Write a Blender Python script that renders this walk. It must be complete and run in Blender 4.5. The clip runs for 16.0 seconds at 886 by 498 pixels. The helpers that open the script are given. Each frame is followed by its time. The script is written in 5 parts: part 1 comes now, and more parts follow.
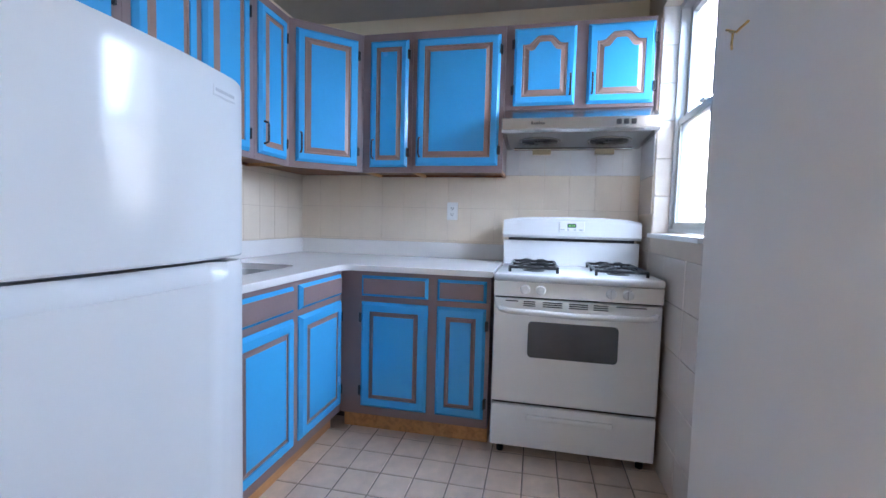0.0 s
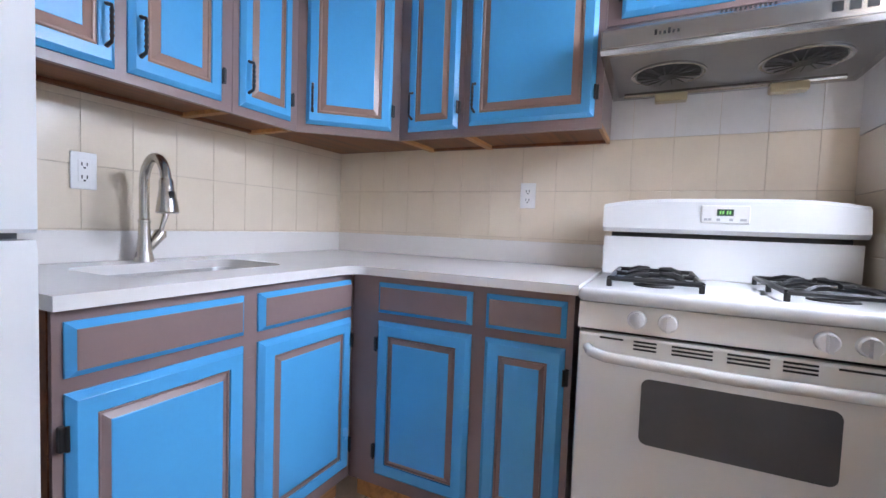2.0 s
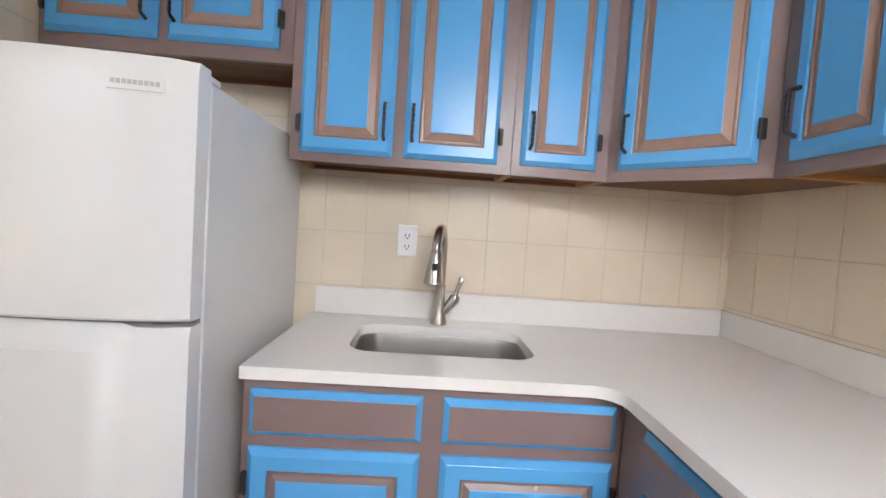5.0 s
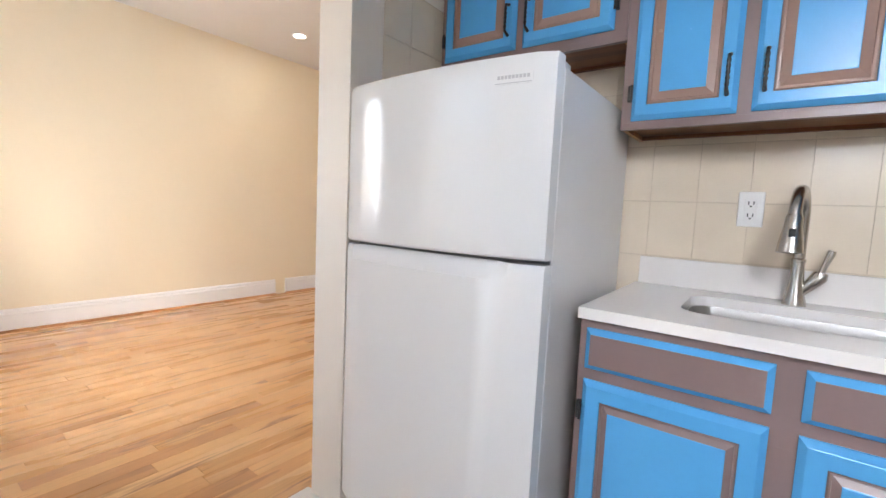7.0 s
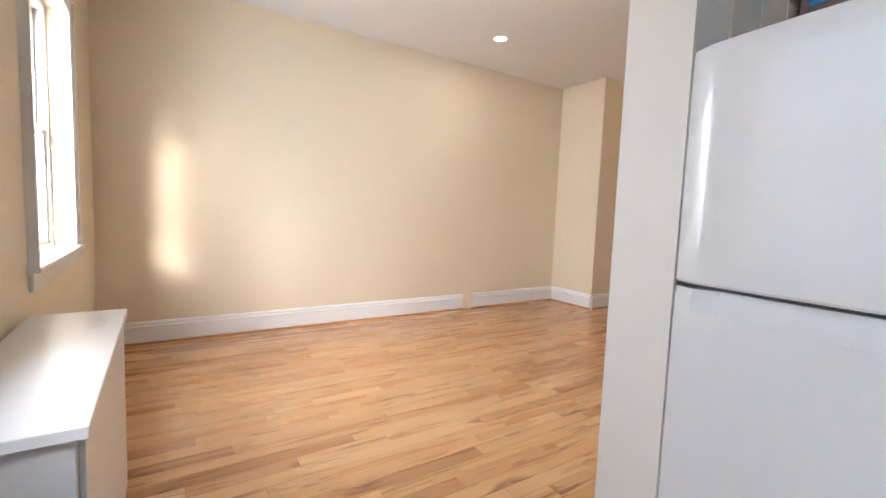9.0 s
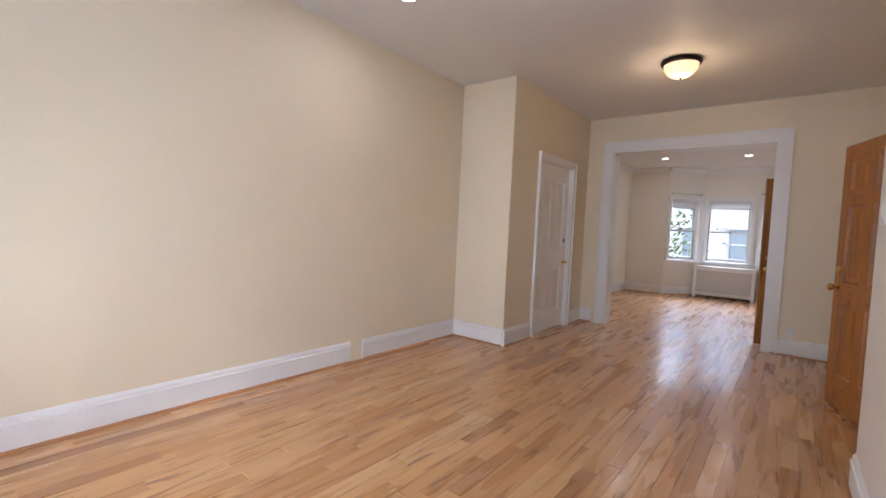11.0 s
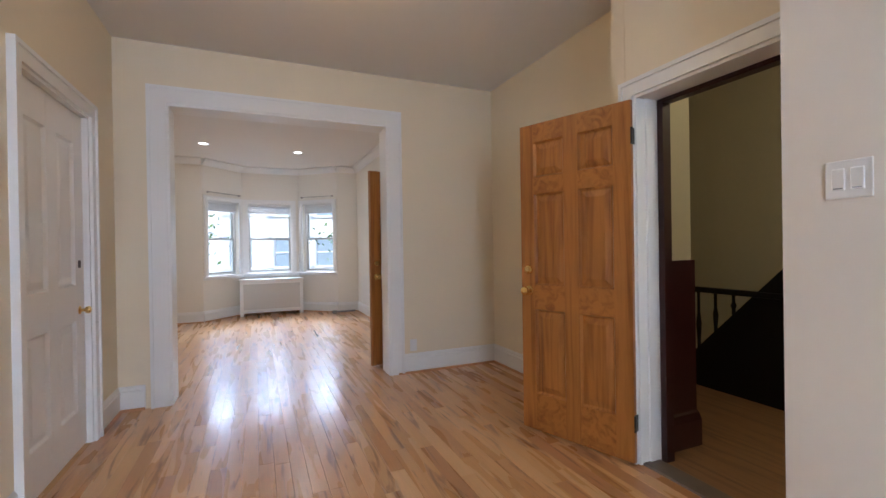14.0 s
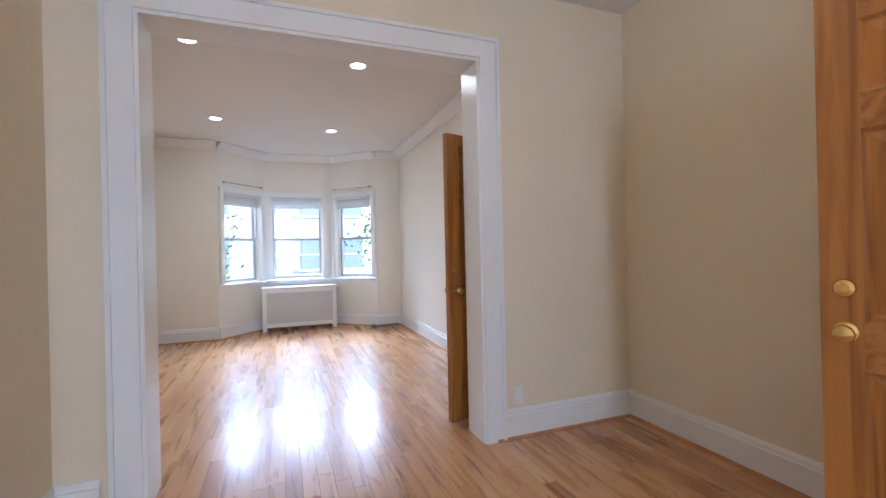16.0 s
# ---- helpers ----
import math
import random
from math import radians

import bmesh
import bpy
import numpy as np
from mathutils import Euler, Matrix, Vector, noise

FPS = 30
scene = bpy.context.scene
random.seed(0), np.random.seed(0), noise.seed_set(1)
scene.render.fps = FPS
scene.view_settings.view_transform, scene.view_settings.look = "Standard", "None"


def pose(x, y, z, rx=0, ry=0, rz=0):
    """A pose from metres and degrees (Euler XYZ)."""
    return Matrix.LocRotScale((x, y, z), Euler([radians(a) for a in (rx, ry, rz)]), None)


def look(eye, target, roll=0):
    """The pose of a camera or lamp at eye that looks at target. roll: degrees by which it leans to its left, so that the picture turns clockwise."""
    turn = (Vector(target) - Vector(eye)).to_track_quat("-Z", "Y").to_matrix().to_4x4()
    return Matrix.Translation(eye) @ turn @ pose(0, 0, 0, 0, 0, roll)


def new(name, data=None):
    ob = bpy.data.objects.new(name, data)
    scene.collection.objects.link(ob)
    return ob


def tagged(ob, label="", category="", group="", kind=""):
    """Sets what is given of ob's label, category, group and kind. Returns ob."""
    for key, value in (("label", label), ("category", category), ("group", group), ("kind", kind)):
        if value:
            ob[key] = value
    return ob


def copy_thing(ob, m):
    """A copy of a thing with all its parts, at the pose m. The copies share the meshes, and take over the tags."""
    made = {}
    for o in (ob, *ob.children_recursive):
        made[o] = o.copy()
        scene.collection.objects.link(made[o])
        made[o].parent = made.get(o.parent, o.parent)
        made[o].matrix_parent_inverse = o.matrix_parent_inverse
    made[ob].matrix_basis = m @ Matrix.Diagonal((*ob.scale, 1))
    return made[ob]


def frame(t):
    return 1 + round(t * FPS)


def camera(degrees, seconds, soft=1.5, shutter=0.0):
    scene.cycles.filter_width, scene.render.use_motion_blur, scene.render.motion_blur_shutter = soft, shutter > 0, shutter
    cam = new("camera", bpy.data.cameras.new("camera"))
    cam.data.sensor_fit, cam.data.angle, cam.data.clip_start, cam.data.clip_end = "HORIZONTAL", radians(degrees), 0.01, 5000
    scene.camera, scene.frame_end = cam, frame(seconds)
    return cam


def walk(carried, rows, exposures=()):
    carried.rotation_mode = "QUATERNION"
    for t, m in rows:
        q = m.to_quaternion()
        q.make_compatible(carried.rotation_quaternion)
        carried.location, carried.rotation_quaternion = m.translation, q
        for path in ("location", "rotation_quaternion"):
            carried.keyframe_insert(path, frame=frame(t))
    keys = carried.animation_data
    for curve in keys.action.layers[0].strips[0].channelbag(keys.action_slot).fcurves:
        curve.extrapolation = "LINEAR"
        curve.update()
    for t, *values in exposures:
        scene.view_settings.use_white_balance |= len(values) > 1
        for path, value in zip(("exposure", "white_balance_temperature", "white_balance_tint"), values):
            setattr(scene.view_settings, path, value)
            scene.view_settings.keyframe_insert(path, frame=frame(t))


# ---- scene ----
cam = camera(91.2, 16.0)
PATH = [
    (0, (-2.836, -1.645, 1.158), (-0.884, -1.229, 1.030), 1.5),
    (0.5, (-2.577, -1.708, 1.130), (-0.624, -1.290, 1.037), 1.5),
    (1, (-2.331, -1.805, 1.120), (-0.388, -1.339, 1.025), 1.6),
    (1.5, (-2.155, -1.769, 1.083), (-0.269, -1.110, 0.977), 1.7),
    (2, (-1.984, -1.636, 1.070), (-0.188, -0.761, 0.966), 2.1),
    (2.5, (-1.858, -1.590, 1.118), (-0.198, -0.476, 1.051), 2.6),
    (3, (-1.703, -1.582, 1.209), (-0.229, -0.240, 1.369), 3.0),
    (3.2, (-1.622, -1.599, 1.272), (-0.284, -0.134, 1.524), 3.1),
    (5.3, (-1.152, -1.658, 1.262), (-1.281, 0.333, 1.128), 3.5),
    (5.5, (-1.147, -1.702, 1.238), (-1.413, 0.275, 1.095), 3.4),
    (6, (-1.159, -1.742, 1.181), (-1.811, 0.143, 1.024), 2.9),
    (6.5, (-1.169, -1.770, 1.165), (-2.141, -0.031, 0.992), 2.6),
    (7, (-1.203, -1.783, 1.157), (-2.386, -0.182, 0.975), 2.6),
    (7.5, (-1.256, -1.786, 1.147), (-2.652, -0.364, 0.971), 2.3),
    (8, (-1.335, -1.787, 1.171), (-2.950, -0.623, 0.986), 1.6),
    (8.2, (-1.416, -1.797, 1.173), (-3.083, -0.708, 0.987), 1.9),
    (10.3, (-2.642, -1.494, 1.211), (-4.298, -0.381, 1.066), 3.2),
    (10.5, (-2.760, -1.426, 1.231), (-4.317, -0.178, 1.103), 3.0),
    (11, (-3.031, -1.218, 1.253), (-4.281, 0.340, 1.156), 2.7),
    (11.5, (-3.340, -0.950, 1.237), (-4.185, 0.862, 1.176), 1.9),
    (12, (-3.649, -0.630, 1.252), (-4.087, 1.321, 1.207), 1.3),
    (12.5, (-3.899, -0.247, 1.240), (-3.987, 1.751, 1.206), 0.6),
    (13, (-4.134, 0.150, 1.240), (-3.889, 2.134, 1.218), -0.0),
    (13.5, (-4.277, 0.551, 1.245), (-3.756, 2.482, 1.225), -0.6),
    (14, (-4.403, 0.938, 1.232), (-3.612, 2.776, 1.224), -0.9),
    (14.5, (-4.433, 1.333, 1.228), (-3.482, 3.093, 1.222), -1.4),
    (15, (-4.465, 1.730, 1.211), (-3.507, 3.486, 1.219), -1.4),
    (15.5, (-4.443, 2.130, 1.222), (-3.577, 3.933, 1.229), -1.4),
    (16, (-4.406, 2.530, 1.227), (-3.707, 4.404, 1.227), -1.3),
]
EXPOSE = [(0, 1.82, 5250, 13), (1.0, 1.92, 5600, 16), (2.0, 1.92, 6000, 18), (2.5, 1.95, 6200, 18), (3.0, 2.08, 6800, 18), (5.5, 1.92, 7100, 16), (7.5, 1.94, 6600, 15), (9, 1.85, 6300, 15), (10.5, 1.52, 5800, 16), (11.0, 1.45, 5750, 16), (12.5, 1.45, 5750, 14), (14.5, 1.80, 5250, 10), (16, 2.02, 5050, 10)]
walk(cam, [(r[0], look(*r[1:])) for r in PATH], EXPOSE)

# ---- world and lights ----
world = bpy.data.worlds.new("world")
scene.world = world
world.use_nodes = True
wn = world.node_tree.nodes
sky = wn.new("ShaderNodeTexSky")
sky.sky_type, sky.sun_disc = "NISHITA", False
sky.sun_elevation, sky.sun_rotation = radians(18), radians(115)
wn["Background"].inputs["Strength"].default_value = 0.15
world.node_tree.links.new(sky.outputs[0], wn["Background"].inputs["Color"])


def lamp(name, kind, m, power, colour, **more):
    d = bpy.data.lights.new(name, kind)
    d.energy, d.color = power, colour
    for k, v in more.items():
        if k == "shape":
            d.shape = v
        elif k == "size":
            d.size = v
        elif k == "size_y":
            d.size_y = v
        elif k == "angle":
            d.angle = v
        elif k == "radius":
            d.shadow_soft_size = v
        elif k == "spread":
            d.spread = v
    ob = new(name, d)
    ob.matrix_world = m
    return ob


lamp("sun", "SUN", look((0, 0, 0), (-0.79, 0.31, -0.25)), 1.8, (1, 0.94, 0.86), angle=radians(12))
# daylight from the open sky behind the house and over the street
DAY = (0.86, 0.93, 1.0)
lamp("window_light_kitchen", "AREA", look((-0.9, -3.3, 2.75), (-0.9, 0, 0.6)), 76, DAY, shape="RECTANGLE", size=2.4, size_y=2.0)
lamp("window_light_rear_a", "AREA", look((-2.75, -2.62, 1.75), (-2.9, 0, 1.0)), 3, DAY, shape="RECTANGLE", size=1.2, size_y=1.6)
lamp("window_light_rear_b", "AREA", look((-4.65, -2.62, 1.75), (-4.9, 0, 0.9)), 38, DAY, shape="RECTANGLE", size=1.5, size_y=1.7)
lamp("window_light_bay", "AREA", look((-4.13, 13.5, 4.15), (-4.13, 7.0, 0.9)), 310, DAY, shape="RECTANGLE", size=6.0, size_y=2.6)

# ---- materials ----


def mat(name, colour, rough=0.5, metal=0.0, var=0.06, scale=6.0, bump=0.0, bscale=80.0, fine=0.03, emit=0.0, coat=0.0, spec=0.5):
    m = bpy.data.materials.new(name)
    m.use_nodes = True
    n, l = m.node_tree.nodes, m.node_tree.links
    b = n["Principled BSDF"]
    b.inputs["Roughness"].default_value, b.inputs["Metallic"].default_value = rough, metal
    b.inputs["Coat Weight"].default_value = coat
    b.inputs["Specular IOR Level"].default_value = spec
    geo = n.new("ShaderNodeNewGeometry")
    tex = []
    for s in (scale, scale * 14):
        t = n.new("ShaderNodeTexNoise")
        t.inputs["Scale"].default_value, t.inputs["Detail"].default_value = s, 4
        l.new(geo.outputs["Position"], t.inputs["Vector"])
        tex.append(t)
    mixv = n.new("ShaderNodeMath")
    mixv.operation = "MULTIPLY_ADD"
    mixv.inputs[1].default_value = 2 * var
    mixv.inputs[2].default_value = 1 - var - fine
    l.new(tex[0].outputs["Fac"], mixv.inputs[0])
    add = n.new("ShaderNodeMath")
    add.operation = "MULTIPLY_ADD"
    add.inputs[1].default_value = 2 * fine
    l.new(tex[1].outputs["Fac"], add.inputs[0])
    l.new(mixv.outputs[0], add.inputs[2])
    vm = n.new("ShaderNodeVectorMath")
    vm.operation = "SCALE"
    vm.inputs[0].default_value = colour
    l.new(add.outputs[0], vm.inputs["Scale"])
    l.new(vm.outputs[0], b.inputs["Base Color"])
    rm = n.new("ShaderNodeMath")
    rm.operation, rm.use_clamp = "MULTIPLY_ADD", True
    rm.inputs[1].default_value = 0.25 * rough
    rm.inputs[2].default_value = rough * 0.875
    l.new(tex[0].outputs["Fac"], rm.inputs[0])
    l.new(rm.outputs[0], b.inputs["Roughness"])
    if bump:
        t = n.new("ShaderNodeTexNoise")
        t.inputs["Scale"].default_value, t.inputs["Detail"].default_value = bscale, 3
        l.new(geo.outputs["Position"], t.inputs["Vector"])
        bp = n.new("ShaderNodeBump")
        bp.inputs["Strength"].default_value, bp.inputs["Distance"].default_value = bump, 0.004
        l.new(t.outputs["Fac"], bp.inputs["Height"])
        l.new(bp.outputs[0], b.inputs["Normal"])
    if emit:
        b.inputs["Emission Color"].default_value = (*colour, 1)
        b.inputs["Emission Strength"].default_value = emit
    return m


def wood(name, light, dark, rough, along, per_piece=0.0, gscale=1.0, coat=0.0):
    """Wood whose grain runs along the given axis of the world; per_piece: how far the pieces differ in tone."""
    m = bpy.data.materials.new(name)
    m.use_nodes = True
    n, l = m.node_tree.nodes, m.node_tree.links
    b = n["Principled BSDF"]
    b.inputs["Coat Weight"].default_value, b.inputs["Coat Roughness"].default_value = coat, 0.15
    geo, info = n.new("ShaderNodeNewGeometry"), n.new("ShaderNodeObjectInfo")
    rnd = n.new("ShaderNodeMath")
    rnd.operation = "ADD"
    l.new(info.outputs["Random"], rnd.inputs[0])
    l.new(geo.outputs["Random Per Island"], rnd.inputs[1])
    fr = n.new("ShaderNodeMath")
    fr.operation = "FRACT"
    l.new(rnd.outputs[0], fr.inputs[0])
    shift = n.new("ShaderNodeVectorMath")
    shift.operation = "SCALE"
    shift.inputs[0].default_value = (37.0, 53.0, 71.0)
    l.new(fr.outputs[0], shift.inputs["Scale"])
    pos = n.new("ShaderNodeVectorMath")
    pos.operation = "ADD"
    l.new(geo.outputs["Position"], pos.inputs[0])
    if per_piece:
        l.new(shift.outputs[0], pos.inputs[1])
    mp = n.new("ShaderNodeMapping")
    s = [22.0 * gscale] * 3
    s["xyz".index(along)] = 1.3 * gscale
    mp.inputs["Scale"].default_value = s
    l.new(pos.outputs[0], mp.inputs["Vector"])
    t1, t2 = n.new("ShaderNodeTexNoise"), n.new("ShaderNodeTexNoise")
    t1.inputs["Scale"].default_value, t1.inputs["Detail"].default_value, t1.inputs["Distortion"].default_value = 1.0, 6, 1.2
    t2.inputs["Scale"].default_value, t2.inputs["Detail"].default_value = 7.0, 3
    l.new(mp.outputs[0], t1.inputs["Vector"])
    l.new(mp.outputs[0], t2.inputs["Vector"])
    ramp = n.new("ShaderNodeValToRGB")
    ramp.color_ramp.elements[0].position, ramp.color_ramp.elements[1].position = 0.31, 0.56
    ramp.color_ramp.elements[0].color, ramp.color_ramp.elements[1].color = (*dark, 1), (*light, 1)
    l.new(t1.outputs["Fac"], ramp.inputs["Fac"])
    k = n.new("ShaderNodeMath")
    k.operation = "MULTIPLY_ADD"
    k.inputs[1].default_value, k.inputs[2].default_value = per_piece, 1 - per_piece * 0.6
    l.new(fr.outputs[0], k.inputs[0])
    k2 = n.new("ShaderNodeMath")
    k2.operation = "MULTIPLY_ADD"
    k2.inputs[1].default_value = 0.22
    l.new(t2.outputs["Fac"], k2.inputs[0])
    k3 = n.new("ShaderNodeMath")
    k3.operation = "SUBTRACT"
    k3.inputs[1].default_value = 0.11
    l.new(k.outputs[0], k3.inputs[0])
    l.new(k3.outputs[0], k2.inputs[2])
    vm = n.new("ShaderNodeVectorMath")
    vm.operation = "SCALE"
    l.new(ramp.outputs["Color"], vm.inputs[0])
    l.new(k2.outputs[0], vm.inputs["Scale"])
    l.new(vm.outputs[0], b.inputs["Base Color"])
    r = n.new("ShaderNodeMath")
    r.operation = "MULTIPLY_ADD"
    r.inputs[1].default_value, r.inputs[2].default_value = 0.12, rough - 0.06
    l.new(t1.outputs["Fac"], r.inputs[0])
    l.new(r.outputs[0], b.inputs["Roughness"])
    bp = n.new("ShaderNodeBump")
    bp.inputs["Strength"].default_value, bp.inputs["Distance"].default_value = 0.12, 0.002
    l.new(t1.outputs["Fac"], bp.inputs["Height"])
    l.new(bp.outputs[0], b.inputs["Normal"])
    return m


M_WALL = mat("cream_wall_paint", (0.80, 0.695, 0.515), 0.46, var=0.03, scale=1.4, bump=0.12, bscale=140, fine=0.012)
M_WALLW = mat("white_wall_paint", (0.80, 0.74, 0.66), 0.5, var=0.03, scale=1.4, bump=0.10, bscale=140, fine=0.012)
M_FRONT = mat("pale_cream_wall_paint", (0.82, 0.775, 0.69), 0.45, var=0.03, scale=1.4, bump=0.10, bscale=140, fine=0.012)
M_CEIL = mat("ceiling_paint", (0.80, 0.78, 0.75), 0.6, var=0.03, scale=1.1, bump=0.1, bscale=120, fine=0.012)
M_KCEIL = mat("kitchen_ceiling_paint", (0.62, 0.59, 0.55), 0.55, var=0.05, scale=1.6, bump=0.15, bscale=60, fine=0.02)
M_TRIM = mat("white_trim_gloss", (0.83, 0.82, 0.80), 0.32, var=0.012, scale=3, fine=0.006)
M_BLUE = mat("blue_cabinet_paint", (0.085, 0.37, 0.70), 0.26, var=0.05, scale=5, bump=0.10, bscale=45, fine=0.02)
M_MAUVE = mat("mauve_brown_cabinet_paint", (0.235, 0.165, 0.155), 0.33, var=0.07, scale=6, bump=0.10, bscale=60, fine=0.03)
M_MOULD = mat("brown_moulding_paint", (0.33, 0.215, 0.17), 0.26, var=0.07, scale=6, bump=0.08, bscale=60, fine=0.03)
M_QUARTZ = mat("white_quartz", (0.79, 0.76, 0.73), 0.16, var=0.03, scale=3, fine=0.02)
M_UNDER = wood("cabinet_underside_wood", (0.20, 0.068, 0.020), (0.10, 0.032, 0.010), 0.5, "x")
M_KICK = wood("toe_kick_wood", (0.55, 0.27, 0.09), (0.36, 0.16, 0.05), 0.42, "x")


def strip_floor(name):
    """Oak strips: each board has its own tone, with faint grain and a few dark mineral streaks."""
    m = bpy.data.materials.new(name)
    m.use_nodes = True
    n, l = m.node_tree.nodes, m.node_tree.links
    b = n["Principled BSDF"]
    b.inputs["Coat Weight"].default_value, b.inputs["Coat Roughness"].default_value = 0.35, 0.16
    geo, info = n.new("ShaderNodeNewGeometry"), n.new("ShaderNodeObjectInfo")

    def calc(op, a, c):
        k = n.new("ShaderNodeMath")
        k.operation = op
        for i, v in enumerate((a, c)):
            if isinstance(v, (int, float)):
                k.inputs[i].default_value = v
            else:
                l.new(v, k.inputs[i])
        return k.outputs[0]
    pick = calc("FRACT", calc("ADD", info.outputs["Random"], geo.outputs["Random Per Island"]), 0)
    shift = n.new("ShaderNodeVectorMath")
    shift.operation = "SCALE"
    shift.inputs[0].default_value = (37.0, 53.0, 71.0)
    l.new(pick, shift.inputs["Scale"])
    pos = n.new("ShaderNodeVectorMath")
    pos.operation = "ADD"
    l.new(geo.outputs["Position"], pos.inputs[0])
    l.new(shift.outputs[0], pos.inputs[1])

    def noise(sx, sy, detail, distort):
        mp, t = n.new("ShaderNodeMapping"), n.new("ShaderNodeTexNoise")
        mp.inputs["Scale"].default_value = (sx, sy, sx)
        l.new(pos.outputs[0], mp.inputs["Vector"])
        l.new(mp.outputs[0], t.inputs["Vector"])
        t.inputs["Scale"].default_value, t.inputs["Detail"].default_value, t.inputs["Distortion"].default_value = 1.0, detail, distort
        return t.outputs["Fac"]

    def ramp(fac, stops):
        r = n.new("ShaderNodeValToRGB")
        e = r.color_ramp.elements
        while len(e) < len(stops):
            e.new(0.5)
        for q, (p, c) in zip(e, stops):
            q.position, q.color = p, (*c, 1)
        l.new(fac, r.inputs["Fac"])
        return r.outputs["Color"]
    tone = ramp(pick, [(0.0, (0.46, 0.215, 0.085)), (0.12, (0.57, 0.285, 0.110)), (0.45, (0.66, 0.355, 0.145)), (0.80, (0.70, 0.395, 0.170)), (1.0, (0.75, 0.45, 0.215))])
    streak = ramp(noise(17.0, 1.7, 3, 0.9), [(0.0, (0, 0, 0)), (0.575, (0, 0, 0)), (0.69, (0.85, 0.85, 0.85))])
    dark = n.new("ShaderNodeMix")
    dark.data_type = "RGBA"
    l.new(streak, dark.inputs["Factor"])
    l.new(tone, dark.inputs["A"])
    dark.inputs["B"].default_value = (0.25, 0.105, 0.042, 1)
    fine = noise(150.0, 5.0, 4, 0.6)
    broad = noise(9.0, 0.9, 2, 0.5)
    gain = calc("ADD", calc("MULTIPLY", fine, 0.26), calc("MULTIPLY", broad, 0.30))
    scale = calc("ADD", gain, 0.64)
    vm = n.new("ShaderNodeVectorMath")
    vm.operation = "SCALE"
    l.new(dark.outputs["Result"], vm.inputs[0])
    l.new(scale, vm.inputs["Scale"])
    l.new(vm.outputs[0], b.inputs["Base Color"])
    l.new(calc("ADD", calc("MULTIPLY", broad, 0.10), 0.23), b.inputs["Roughness"])
    bp = n.new("ShaderNodeBump")
    bp.inputs["Strength"].default_value, bp.inputs["Distance"].default_value = 0.03, 0.001
    l.new(fine, bp.inputs["Height"])
    l.new(bp.outputs[0], b.inputs["Normal"])
    return m


M_FLOOR = strip_floor("oak_strip_floor")
M_GAP = mat("floor_gap", (0.13, 0.06, 0.025), 0.7)
M_SHOE = wood("oak_shoe_moulding", (0.50, 0.23, 0.09), (0.36, 0.16, 0.06), 0.4, "y")
M_DOOR = wood("varnished_pine", (0.42, 0.165, 0.030), (0.25, 0.085, 0.014), 0.42, "z", 0.12, 0.8)
M_DOORH = wood("varnished_pine_rail", (0.42, 0.165, 0.030), (0.25, 0.085, 0.014), 0.42, "x", 0.12, 0.8)
M_WALLTILE = mat("cream_wall_tile", (0.75, 0.645, 0.51), 0.13, var=0.07, scale=7, bump=0.03, bscale=12, fine=0.02)
M_MARBLETILE = mat("grey_white_marbled_tile", (0.70, 0.68, 0.66), 0.12, var=0.16, scale=5, bump=0.03, bscale=12, fine=0.03)
M_STILE = mat("glossy_beige_marbled_tile", (0.72, 0.63, 0.53), 0.09, var=0.10, scale=4, bump=0.03, bscale=9, fine=0.02)
M_GROUT = mat("grout", (0.60, 0.50, 0.385), 0.8, var=0.12, scale=9)
M_FTILE = mat("beige_floor_tile", (0.64, 0.485, 0.365), 0.30, var=0.28, scale=11, bump=0.10, bscale=40, fine=0.07)
M_FGROUT = mat("dark_floor_grout", (0.20, 0.155, 0.125), 0.85, var=0.15, scale=12)
M_WHITE = mat("white_appliance_enamel", (0.74, 0.74, 0.735), 0.10, var=0.015, scale=2, fine=0.006)
M_FSIDE = mat("textured_fridge_side", (0.72, 0.71, 0.70), 0.38, var=0.02, scale=2, bump=0.18, bscale=420, fine=0.01)
M_STOVEP = mat("off_white_stove_plastic", (0.80, 0.775, 0.735), 0.22, var=0.02, scale=3, fine=0.01)
M_GASKET = mat("grey_gasket", (0.20, 0.21, 0.23), 0.5)
M_BLACK = mat("black_enamel", (0.012, 0.012, 0.013), 0.35, var=0.1)
M_IRON = mat("black_iron", (0.014, 0.013, 0.013), 0.42, var=0.15, scale=30, bump=0.2, bscale=200)
M_SINK = mat("sink_steel", (0.46, 0.445, 0.43), 0.30, 1.0, var=0.03, scale=9)
M_HOOD = mat("hood_steel", (0.46, 0.45, 0.44), 0.24, 1.0, var=0.008, scale=3, fine=0.004)
M_HOODIN = mat("dark_hood_underside", (0.25, 0.245, 0.24), 0.36, 0.9, var=0.12, scale=9)
M_AMBER = mat("amber_plastic", (0.42, 0.34, 0.20), 0.3, var=0.08, scale=12)
M_HFLOOR = wood("worn_dark_hall_floor", (0.27, 0.14, 0.062), (0.16, 0.078, 0.034), 0.5, "y")
M_SADDLE = mat("worn_dark_saddle", (0.15, 0.11, 0.085), 0.45, var=0.3, scale=14)
M_STEEL = mat("brushed_steel", (0.50, 0.48, 0.46), 0.27, 1.0, var=0.05, scale=9)
M_NICKEL = mat("brushed_nickel", (0.56, 0.52, 0.47), 0.26, 1.0, var=0.05, scale=9)
M_BRASS = mat("polished_brass", (0.80, 0.55, 0.20), 0.2, 1.0, var=0.05, scale=9)
